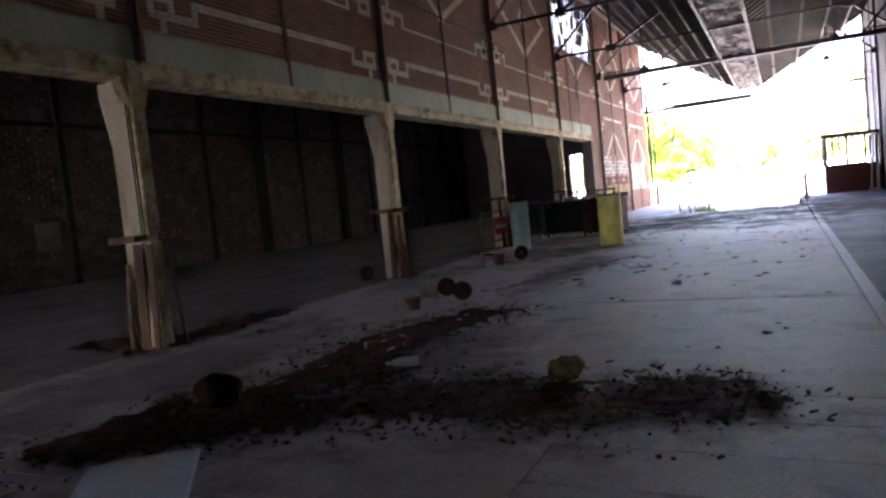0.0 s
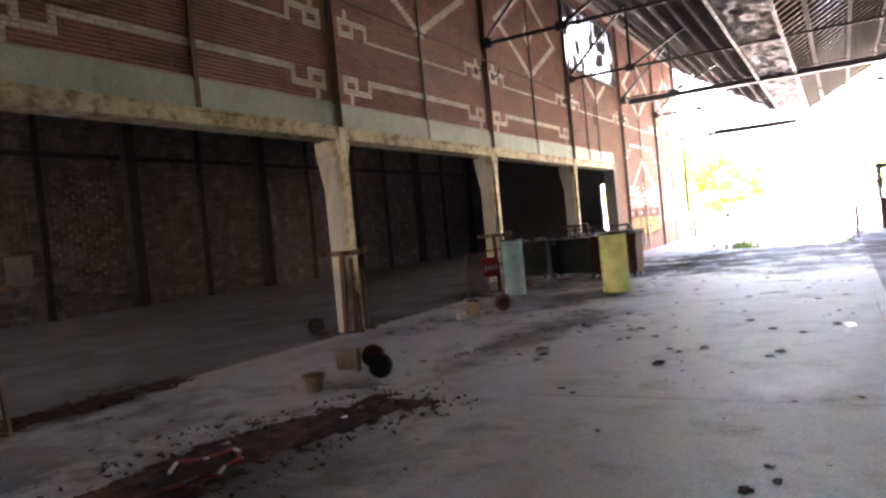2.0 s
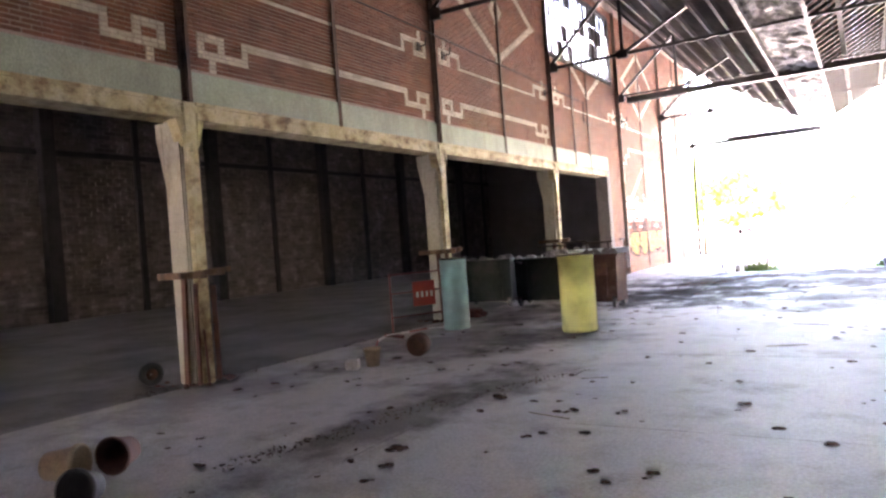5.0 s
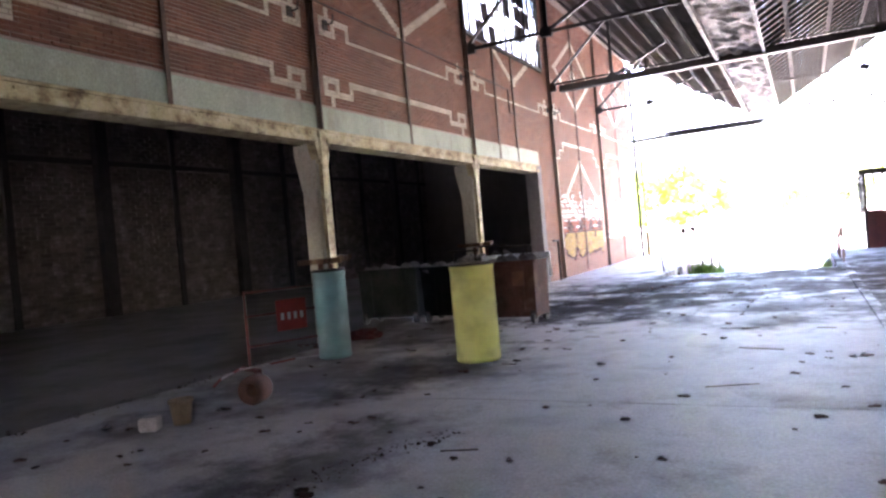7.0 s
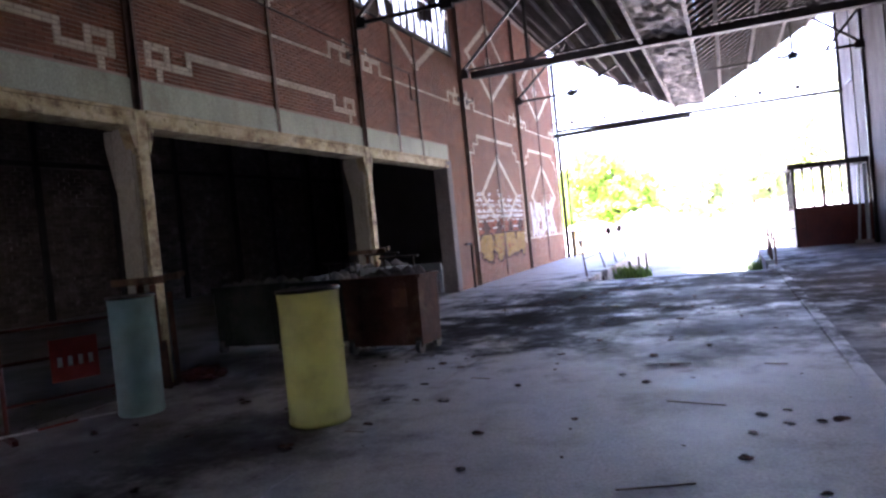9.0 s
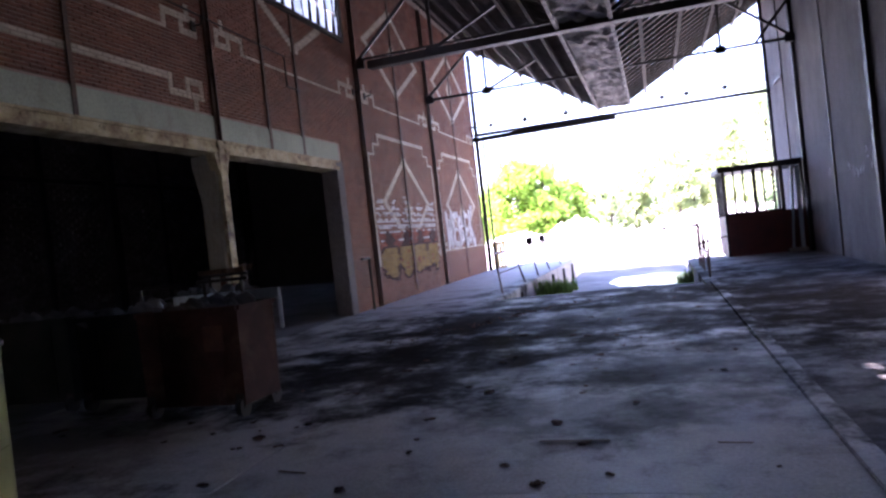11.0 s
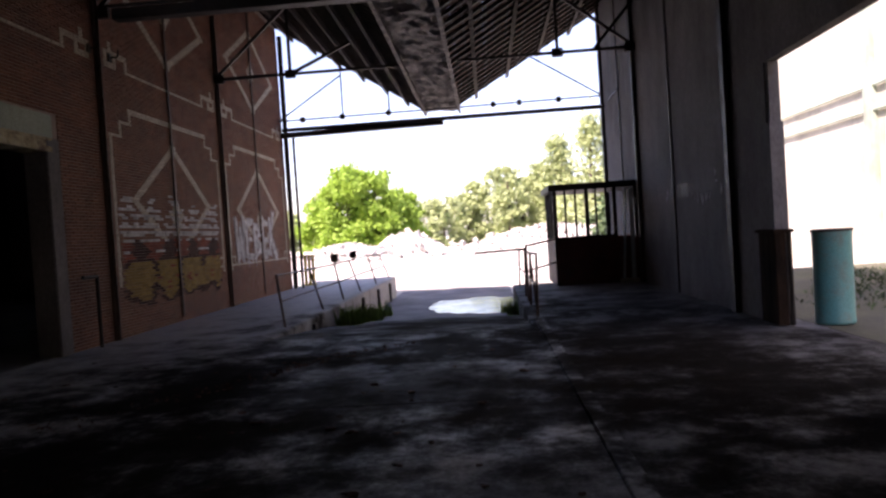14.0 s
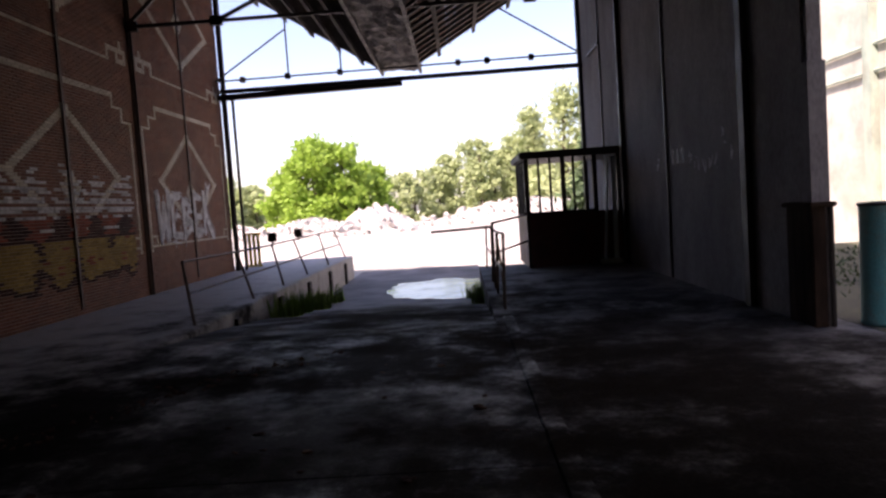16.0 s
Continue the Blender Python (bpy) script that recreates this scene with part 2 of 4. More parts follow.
GREYWALL = material("grey_wall", [(.1, .094, .094), (.18, .172, .172), (.23, .218, .214)], gloss=0.2, rough=.85, scale=.8, bump=.4, grain=30, stain=(.08, .07, .065), stain_scale=.5,
                    stain_amount=.7, stretch=(1, 1, .5))
GROUND = material("pale_gravel", [(.3, .28, .24), (.44, .41, .36), (.5, .48, .43)], .95, .4, bump=.8, grain=12, stain=(.2, .19, .13), stain_scale=.08,
                  stain_amount=.5)
RUBBLE = material("pale_rubble", [(.3, .27, .23), (.55, .52, .48)], .95, 1.5, bump=.8, per_island=.35)
LEAF_C = material("conifer_needle", [(.03, .06, .02), (.06, .1, .03)], .7, .5, bump=0, per_island=.35)
BARK = material("bark", [(.06, .045, .03), (.12, .09, .065)], .9, 5, bump=.6)
GRASS = material("weed_green", [(.08, .17, .025), (.15, .28, .045)], .7, 3, bump=0, per_island=.4)
WATER = material("puddle_water", [(.03, .03, .028), (.045, .043, .04)], .12, 2, bump=0)
YELLOW = material("yellow_paint", [(.62, .42, .03), (.75, .55, .06)], .5, 5, bump=.2)
LEAF_A = plastic("bright_leaf", (.3, .46, .06), .5, .6)
LEAF_B = plastic("pale_green_leaf", (.42, .49, .23), .5, .7)
PANE = plastic("dusty_pane", (.5, .56, .6), .6, .35)
YDRUM = plastic("yellow_plastic", (.72, .71, .37), .72, .2)
BDRUM = plastic("pale_teal_plastic", (.36, .56, .53), .62)
TDRUM = material("turquoise_paint", [(.07, .27, .27), (.12, .38, .37)], .45, 3, bump=.15, stain=(.2, .12, .07), stain_scale=3, stain_amount=.5)
CLEAR = plastic("clear_bottle_plastic", (.42, .44, .44), .6, .12)

# ---- mesh helpers ----


def box(bm, x0, y0, z0, x1, y1, z1, bevel=0.0):
    r = bmesh.ops.create_cube(bm, size=1, matrix=Matrix.LocRotScale(((x0 + x1) / 2, (y0 + y1) / 2, (z0 + z1) / 2), None,
                                                                   (abs(x1 - x0), abs(y1 - y0), abs(z1 - z0))))
    if bevel:
        edges = list({e for v in r["verts"] for e in v.link_edges})
        bmesh.ops.bevel(bm, geom=edges, offset=bevel, segments=2, affect="EDGES")


def bar(bm, a, b, w, h=None, round_=False, segs=8):
    """A straight bar from a to b; round_: a rod of diameter w."""
    a, b = Vector(a), Vector(b)
    d = b - a
    rot = d.to_track_quat("Z", "Y").to_matrix().to_4x4()
    m = Matrix.Translation((a + b) / 2) @ rot
    if round_:
        bmesh.ops.create_cone(bm, cap_ends=True, segments=segs, radius1=w / 2, radius2=w / 2, depth=d.length, matrix=m)
    else:
        bmesh.ops.create_cube(bm, size=1, matrix=m @ Matrix.Diagonal((w, h or w, d.length, 1)))


def lathe(bm, profile, segs=24, m=None):
    """A turned body from (radius, height) pairs about z."""
    rings = []
    for r, z in profile:
        ring = []
        for i in range(segs):
            a = 2 * math.pi * i / segs
            v = Vector((r * math.cos(a), r * math.sin(a), z))
            ring.append(bm.verts.new(m @ v if m else v))
        rings.append(ring)
    for a, b in zip(rings, rings[1:]):
        for i in range(segs):
            f = bm.faces.new((a[i], a[(i + 1) % segs], b[(i + 1) % segs], b[i]))
            f.smooth = True


def mesh_of(name, bm, mat):
    me = bpy.data.meshes.new(name)
    bmesh.ops.recalc_face_normals(bm, faces=bm.faces[:])
    bm.to_mesh(me)
    bm.free()
    me.materials.append(mat)
    return me


def part(name, bm, mat, parent, label=""):
    ob = new(name, mesh_of(name, bm, mat))
    ob.parent = parent
    return tagged(ob, label)


def thing(name, m, label, category, group="", kind=""):
    ob = new(name)
    ob.matrix_world = m
    ob.empty_display_size = 0.2
    return tagged(ob, label, category, group, kind)


def solo(name, bm, mat, label, category, group="", kind=""):
    return tagged(new(name, mesh_of(name, bm, mat)), label, category, group, kind)


def setting(name, bm, mat, label, category, parent=None):
    ob = new(name, mesh_of(name, bm, mat))
    if parent:
        ob.parent = parent
        return tagged(ob, label)
    return tagged(ob, label, category, "", "structure")


def B(*a, **k):
    bm = bmesh.new()
    box(bm, *a, **k)
    return bm


def quad_slab(bm, xa, xb, fz, ya, yb, th):
    lo = [(xa, ya), (xb, ya), (xb, yb), (xa, yb)]
    v = [bm.verts.new((x, y, fz(x, y))) for x, y in lo] + [bm.verts.new((x, y, fz(x, y) + th)) for x, y in lo]
    for q in ((3, 2, 1, 0), (4, 5, 6, 7), (0, 1, 5, 4), (1, 2, 6, 5), (2, 3, 7, 6), (3, 0, 4, 7)):
        bm.faces.new([v[i] for i in q])


# ---- plan ----
HALL_POST, HALL_STEP = 15.1, 5.83
WX = -6.5            # passage face of the brick wall
RX = 3.72            # passage face of the right wall
BAY = [3.85, 9.42, 15.04, 20.63, 26.35, 31.75, 37.2]
COLS = [-1.7, 3.72, 9.42, 15.04, 20.63]
JAMB = 24.95
END = 37.3
HALLX = -19.5
VALX0, VALX1 = -1.75, -0.72
GZ = -0.75           # level of the yard outside


def valley(y):
    return 5.95 - 0.0125 * y


def roof_left(x, y):
    return valley(y) + (8.55 - valley(END)) * (VALX0 - x) / (VALX0 - WX)


def roof_right(x, y):
    return valley(y) + (8.1 - valley(END)) * (x - VALX1) / (RX - VALX1)


def ramp(y):
    return GZ * min(1, max(0, (y - 25.2) / 8.3)) ** 1.15


# ---- brick wall core, band, beam, columns ----
Y0 = -9.0
bm = bmesh.new()
box(bm, WX - .32, Y0, 3.64, WX - .012, 20.55, 9.0)
box(bm, WX - .32, 20.55, 3.64, WX - .012, 25.8, 6.05)
box(bm, WX - .32, 20.55, 8.05, WX - .012, 25.8, 9.0)
box(bm, WX - .32, 25.8, 3.64, WX - .012, END, 9.0)
box(bm, WX - .32, JAMB, 0, WX - .012, END, 3.64)
wall_west = setting("wall_west", bm, MORTAR, "red brick wall with cream geometric pattern over an arcade", "wall")
bm = bmesh.new()
for i, (a, b) in enumerate([(Y0, -4.4), (-4.4, -1.7), (-1.7, 1.1), (1.1, 3.85), (3.85, 6.6), (6.6, 9.42), (9.42, 12.2), (12.2, 15.04), (15.04, 17.85),
                            (17.85, 20.63), (20.63, 22.2), (22.2, JAMB)]):
    box(bm, WX - .34, a + .03, 3.275, WX + .02, b - .03, 3.64, bevel=.012)
setting("lintel_band", bm, PAINTED, "painted concrete band below the brick", "wall", wall_west)
bm = bmesh.new()
edges = [Y0] + COLS + [JAMB]
for a, b in zip(edges, edges[1:]):
    box(bm, WX - .36, a + .1, 3.07, WX + .05, b - .1, 3.15, bevel=.01)
    box(bm, WX - .02, a + .1, 3.15, WX + .02, b - .1, 3.27)
    box(bm, WX - .36, a + .1, 3.24, WX + .05, b - .1, 3.275)
    for k in range(int((b - a) / .55)):
        bar(bm, (WX + .02, a + .4 + k * .55, 3.2), (WX + .04, a + .4 + k * .55, 3.2), .035, round_=True, segs=6)
setting("arcade_beam", bm, BEAM, "flaking cream steel beam", "beam", wall_west)


def arcade_column(y):
    t = thing("column", pose(WX, y, 0), "flaking cream painted concrete column with flared head", "column", "arcade columns")
    bm = bmesh.new()
    box(bm, -.34, -.12, 0, -.02, .12, 3.07, bevel=.02)
    vs = [(-.34, 2.35), (-.34, 3.06), (-.45, 3.06), (-.45, 2.9)]
    f = [bm.verts.new((x, s * .11, z)) for s in (-1, 1) for x, z in vs]
    for q in ((0, 1, 2, 3), (7, 6, 5, 4), (0, 3, 7, 4), (3, 2, 6, 7), (2, 1, 5, 6), (1, 0, 4, 5)):
        bm.faces.new([f[i] for i in q])
    part("shaft", bm, COLUMN, t)
    bm = bmesh.new()
    box(bm, -.02, -.085, 0, .045, .085, 3.27, bevel=.008)
    for s in (-1, 1):
        vs = [(s * .1, 2.75), (s * .1, 3.06), (s * .2, 3.06)]
        g = [bm.verts.new((x, q, z)) for x in (-.12, .04) for q, z in vs]
        for q in ((0, 1, 2), (5, 4, 3), (0, 2, 5, 3), (2, 1, 4, 5), (1, 0, 3, 4)):
            bm.faces.new([g[i] for i in q])
    part("face_plate", bm, BEAM, t, "rust-stained cream steel face")
    rnd = random.Random(int(y * 10))
    skirt = [((.07, -.13, 1.22), (.1, -.2, .01), .07), ((.07, .12, 1.2), (.12, .17, .01), .06), ((.075, -.06, .62), (.1, -.09, .01), .08),
             ((-.1, -.14, 1.24), (-.06, -.23, .01), .1), ((-.3, -.14, 1.1), (-.34, -.2, .01), .08), ((-.15, .14, 1.2), (-.1, .2, .01), .1)]
    fan = y == COLS[1]
    for a, b, w in skirt[:2] + skirt[3:] if fan else skirt[:4]:
        a, b = Vector(a), Vector(b)
        if not fan:
            b.x, b.y = a.x * .8 + b.x * .2, a.y * .8 + b.y * .2
        a.z *= rnd.uniform(.88, 1.03)
        b += Vector((rnd.uniform(-.02, .04), rnd.uniform(-.03, .03), 0))
        bm = bmesh.new()
        bar(bm, b, a, w, .028)
        part("plank", bm, OLDWOOD if fan else RUST, t)
    bm = bmesh.new()
    bar(bm, (.1, -.36, 1.27), (.12, .34, 1.31), .045, .06)
    bar(bm, (-.5, -.17, 1.27), (.3, -.17, 1.27), .05, .08)
    bar(bm, (-.45, .17, 1.29), (.2, .17, 1.29), .05, .08)
    part("collar", bm, OLDWOOD, t, "plank collar nailed round the column")
    bm = bmesh.new()
    for i in range(26):
        a = rnd.uniform(0, 6.3)
        r = rnd.uniform(.2, .45)
        bmesh.ops.create_icosphere(bm, subdivisions=1, radius=rnd.uniform(.02, .06),
                                   matrix=Matrix.Translation((-.2 + r * math.cos(a), r * math.sin(a), .012)) @ Matrix.Diagonal((1.3, 1, .5, 1)))
    part("rubble", bm, RUST, t, "crumbled rusty debris round the foot")
    return t


first_col = arcade_column(COLS[1])
for y in (COLS[0], *COLS[2:]):
    arcade_column(y)
bm = B(WX - .34, JAMB - .22, 0, WX + .03, JAMB + .1, 3.28, bevel=.015)
setting("door_jamb", bm, GREYWALL, "worn painted jamb", "wall", wall_west)

# uprights on the brick face
bm = bmesh.new()
for i, y in enumerate([-7.3, -1.7] + BAY[:-1]):
    z0 = 3.27 if y < JAMB else 0
    box(bm, WX - .01, y - .075, z0, WX + .03, y + .075, 8.4)
    box(bm, WX + .03, y - .012, z0, WX + .075, y + .012, 8.4)
for y in (-4.4, 1.1, 6.6, 12.2, 17.85, 22.2, 23.4, 29.0, 34.45):
    box(bm, WX - .01, y - .035, 3.27 if y < JAMB else .1, WX + .028, y + .035, 8.4 if y < 20 or y > 26 else 6.0)
setting("steel_uprights", bm, STEEL, "rusty steel uprights on the brick", "wall", wall_west)

# upper window
win = tagged(thing("window_1", pose(WX, 23.17, 6.05), "", ""), "tall broken window strips with dusty panes", "window", "", "structure")
bm = bmesh.new()
box(bm, -.2, -2.62, -.06, .05, 2.62, .04)
box(bm, -.2, -2.62, 1.96, .05, 2.62, 2.06)
for y in (-2.6, 2.56):
    box(bm, -.2, y - .03, .04, .06, y + .06, 1.96)
part("window_frame", bm, DARKSTEEL, win)
rnd = random.Random(4)
for i in range(14):
    y = -2.5 + i * .37
    part("mullion", B(-.06, y - .02, .04, .02, y + .02, 1.96), DARKSTEEL, win)
    for j in range(4):
        z = .04 + j * .48
        lean = rnd.uniform(-.05, .05)
        bm = bmesh.new()
        bar(bm, (-.02 + lean, y + .185, z + .01), (-.02, y + .185, z + .47), .33, .006)
        part("pane", bm, PANE if rnd.random() < .66 else BLACKPL, win)

# ---- floors ----
slabs_parent = setting("floor", B(-6.6, Y0, -.3, .68, 25.25, -.012), CONCRETE, "worn concrete floor slabs with dirt, stains and painted-in shade", "floor")
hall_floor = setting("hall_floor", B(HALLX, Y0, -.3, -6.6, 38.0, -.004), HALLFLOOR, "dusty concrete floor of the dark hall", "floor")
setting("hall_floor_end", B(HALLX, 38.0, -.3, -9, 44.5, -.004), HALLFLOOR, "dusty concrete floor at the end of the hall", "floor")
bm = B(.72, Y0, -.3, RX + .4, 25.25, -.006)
setting("side_floor", bm, CONCRETE_DIRTY, "dirty, darkened concrete side strip", "floor")
bm = bmesh.new()
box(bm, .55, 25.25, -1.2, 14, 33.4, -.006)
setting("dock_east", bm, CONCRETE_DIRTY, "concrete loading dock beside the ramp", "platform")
bm = bmesh.new()
box(bm, WX - .1, 25.25, -1.2, -3.55, 40.7, -.004, bevel=.02)
dock_west = setting("dock_west", bm, CONCRETE, "concrete loading dock with a chipped edge", "platform")
for y in (28.2, 30.9, 33.6, 36.3, 38.9):
    part("buffer_post", B(-3.545, y - .12, -1.2, -3.48, y + .12, -.12, bevel=.01), DARKSTEEL, dock_west)
bm = bmesh.new()
ys = [25.25 + .5 * i for i in range(36)]
for a, b in zip(ys, ys[1:]):
    v = [bm.verts.new(p) for p in ((-3.55, a, ramp(a) - .005), (.72, a, ramp(a) - .005), (.72, b, ramp(b) - .005), (-3.55, b, ramp(b) - .005))]
    bm.faces.new(v)
bmesh.ops.remove_doubles(bm, verts=bm.verts[:], dist=.001)
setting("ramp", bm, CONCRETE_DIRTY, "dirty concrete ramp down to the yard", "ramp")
bm = bmesh.new()
box(bm, .64, Y0, -.2, .78, 25.9, .014, bevel=.008)
setting("kerb_strip", bm, CONCRETE, "low concrete kerb strip", "kerb")

# ---- hall ----
HEND = 46.0
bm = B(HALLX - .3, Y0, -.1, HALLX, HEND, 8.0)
wall_hall = setting("wall_hall", bm, MORTAR_DARK, "dark brick wall with steel posts", "wall")
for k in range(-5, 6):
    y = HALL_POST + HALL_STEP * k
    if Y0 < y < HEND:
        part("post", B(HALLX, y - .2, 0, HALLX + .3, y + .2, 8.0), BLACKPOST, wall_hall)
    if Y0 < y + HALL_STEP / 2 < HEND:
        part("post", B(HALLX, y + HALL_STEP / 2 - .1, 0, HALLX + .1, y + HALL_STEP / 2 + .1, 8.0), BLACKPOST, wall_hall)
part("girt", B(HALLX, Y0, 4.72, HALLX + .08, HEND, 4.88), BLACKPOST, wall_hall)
part("notice", B(HALLX + .05, 11.03, 1.08, HALLX + .07, 11.75, 1.92), GREYWALL, wall_hall, "pale faded notice board")
vs, fs = [], []
rh = random.Random(8)
for r in range(61):
    z0 = r * .13
    y = Y0 + (r % 2) * .2
    while y < HEND - .5:
        w = .39
        x = HALLX + rh.uniform(.006, .022) + (.012 if rh.random() < .06 else 0)
        b = len(vs)
        vs += [(x - .04, y, z0), (x - .04, y + w, z0), (x - .04, y + w, z0 + .115), (x - .04, y, z0 + .115),
               (x, y + .006, z0 + .006), (x, y + w - .006, z0 + .006), (x, y + w - .006, z0 + .109), (x, y + .006, z0 + .109)]
        fs += [(b + 4, b + 5, b + 6, b + 7), (b, b + 1, b + 5, b + 4), (b + 1, b + 2, b + 6, b + 5), (b + 2, b + 3, b + 7, b + 6), (b + 3, b, b + 4, b + 7)]
        y += .4
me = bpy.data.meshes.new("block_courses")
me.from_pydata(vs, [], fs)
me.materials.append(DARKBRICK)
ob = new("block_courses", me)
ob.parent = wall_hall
tagged(ob, "rough dark block courses", kind="stuff")


def slant(bm, xa, xb, z0, z1, th=.3):
    """A stretch of the slanting end wall of the hall."""
    ya, yb = 37.3 - .39 * (xa + 7), 37.3 - .39 * (xb + 7)
    v = [bm.verts.new(p) for z in (z0, z1) for p in ((xa, ya, z), (xb, yb, z), (xb, yb + th, z), (xa, ya + th, z))]
    for q in ((3, 2, 1, 0), (4, 5, 6, 7), (0, 1, 5, 4), (1, 2, 6, 5), (2, 3, 7, 6), (3, 0, 4, 7)):
        bm.faces.new([v[k] for k in q])


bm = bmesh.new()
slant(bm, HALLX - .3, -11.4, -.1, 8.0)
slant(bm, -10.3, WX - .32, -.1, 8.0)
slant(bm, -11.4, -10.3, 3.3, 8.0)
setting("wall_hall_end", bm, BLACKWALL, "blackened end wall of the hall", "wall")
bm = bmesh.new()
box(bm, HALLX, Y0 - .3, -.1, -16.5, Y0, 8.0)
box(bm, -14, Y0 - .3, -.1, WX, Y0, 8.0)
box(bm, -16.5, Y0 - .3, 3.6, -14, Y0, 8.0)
setting("wall_hall_back", bm, BLACKWALL, "unseen dark back wall of the hall with an opening added for daylight", "wall")
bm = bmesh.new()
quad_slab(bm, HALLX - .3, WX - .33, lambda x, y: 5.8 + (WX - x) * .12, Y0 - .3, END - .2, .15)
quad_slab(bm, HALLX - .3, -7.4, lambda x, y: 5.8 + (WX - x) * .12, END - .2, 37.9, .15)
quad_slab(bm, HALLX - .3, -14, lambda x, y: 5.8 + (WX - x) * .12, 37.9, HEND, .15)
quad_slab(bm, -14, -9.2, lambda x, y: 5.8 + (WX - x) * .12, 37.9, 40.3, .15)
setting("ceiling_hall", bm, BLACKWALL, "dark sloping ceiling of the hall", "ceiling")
for x in (-11.3, -10.95, -10.4):
    y = 37.3 - .39 * (x + 7)
    setting("door_frame", B(x - .06, y - .1, 0, x + .06, y + .2, 3.3), WHITE, "white door post", "door frame")


# ---- right wall, back wall ----
bm = bmesh.new()
box(bm, RX, 24.25, -.1, RX + .15, 36.6, 8.9)
box(bm, RX, 20.8, 3.45, RX + .15, 24.25, 8.9)
box(bm, RX, Y0, -.1, RX + .4, 20.8, 8.9)
wall_east = setting("wall_east", bm, GREYWALL, "grimy grey wall with dark uprights", "wall")
bm = bmesh.new()
for y in (25.6, 31.9, 36.35):
    box(bm, RX - .09, y - .08, 0, RX - .003, y + .08, 8.2)
for y in (28.9, 33.9):
    box(bm, RX - .035, y - .03, 2.5 if y > 32 else 0, RX - .003, y + .03, 8.2)
box(bm, RX - .06, 33.85, 5.0, RX - .003, 35.2, 5.08)
setting("east_uprights", bm, DARKSTEEL, "dark steel uprights", "wall", wall_east)
bm = bmesh.new()
box(bm, RX - .02, 24.1, 0, RX + .16, 24.3, 2.65)
box(bm, RX + .02, 24.16, 2.65, RX + .16, 24.3, 3.45)
setting("east_jamb", bm, GREYWALL, "worn door jamb", "wall", wall_east)
setting("wall_south", B(WX - .4, Y0 - .3, -.1, RX + .5, Y0, 9.0), GREYWALL, "unseen grey wall added to close the passage", "wall")

# ---- butterfly roof ----
bm = bmesh.new()


HOLES = []
for spot in ((1.3, 17.5, 0), (1.25, 17.15, 0), (.28, 9.3, 0)):
    p = Vector(spot)
    lo, hi = 4.0, 18.0
    for _ in range(40):
        mid = (lo + hi) / 2
        q = p + SUN_DIR * mid
        fz = roof_right(q.x, q.y) if q.x > VALX1 else roof_left(q.x, q.y)
        lo, hi = (mid, hi) if q.z < fz else (lo, mid)
    HOLES.append(p + SUN_DIR * lo)
nl, nr = 24, 22
bm_r = bmesh.new()
for i in range(nl):
    xa = VALX0 + (WX - .35 - VALX0) * i / nl
    xb = VALX0 + (WX - .35 - VALX0) * (i + 1) / nl
    cuts = sorted(h.y for h in HOLES if min(xa, xb) <= h.x < max(xa, xb))
    y = Y0
    for c in cuts:
        quad_slab(bm, xa, xb + .006, roof_left, y, c - .1, .05)
        y = c + .1
    quad_slab(bm, xa, xb + .006, roof_left, y, END + .3, .05)
for i in range(nr):
    xa = VALX1 + (RX + .4 - VALX1) * i / nr
    xb = VALX1 + (RX + .4 - VALX1) * (i + 1) / nr
    cuts = sorted(h.y for h in HOLES if xa <= h.x < xb)
    y = Y0
    for c in cuts:
        quad_slab(bm_r, xa, xb - .006, roof_right, y, c - .1, .05)
        y = c + .1
    quad_slab(bm_r, xa, xb - .006, roof_right, y, END - .2, .05)
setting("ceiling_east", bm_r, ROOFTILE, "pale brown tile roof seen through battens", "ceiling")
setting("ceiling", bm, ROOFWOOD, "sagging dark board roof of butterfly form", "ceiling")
bm = bmesh.new()
rnd = random.Random(10)
gut = [[bm.verts.new((VALX0 + (VALX1 - VALX0) * i / 8, Y0 + (END + .35 - Y0) * j / 230, valley(Y0 + (END + .35 - Y0) * j / 230) + rnd.uniform(-.07, .05)))
        for j in range(231)] for i in range(9)]
for i in range(8):
    for j in range(230):
        bm.faces.new((gut[i][j], gut[i + 1][j], gut[i + 1][j + 1], gut[i][j + 1]))
quad_slab(bm, VALX0 - .05, VALX1 + .05, lambda x, y: valley(y) + .08, Y0, END + .35, .05)
quad_slab(bm, VALX0 - .08, VALX0, lambda x, y: valley(y) - .12, Y0, END + .35, .3)
quad_slab(bm, VALX1, VALX1 + .08, lambda x, y: valley(y) - .12, Y0, END + .35, .3)
setting("valley_gutter", bm, GUTTER, "torn pale lining of the valley gutter", "gutter")
bm = bmesh.new()
for x in (-2.35, -3.0, -3.75, -4.5, -5.3, -6.05):
    quad_slab(bm, x - .05, x + .05, lambda a, b: roof_left(a, b) - .16, Y0, END + .32, .15)
for x in (-.1, .9, 1.9, 2.9):
    quad_slab(bm, x - .05, x + .05, lambda a, b: roof_right(a, b) - .16, Y0, END - .18, .15)
for i in range(150):
    y = Y0 + .2 + i * .31
    if y < END + .2:
        bar(bm, (VALX0 - .05, y, roof_left(VALX0 - .05, y) - .022), (WX - .2, y, roof_left(WX - .2, y) - .022), .035, .04)
setting("purlins", bm, RAFTER, "weathered timber purlins", "beam")
bm = bmesh.new()
for i in range(92):
    y = Y0 + .4 + i * .5
    if y < END - .4:
        bar(bm, (VALX1 + .05, y, roof_right(VALX1 + .05, y) - .09), (RX, y + .25, roof_right(RX, y) - .09), .06, .07)
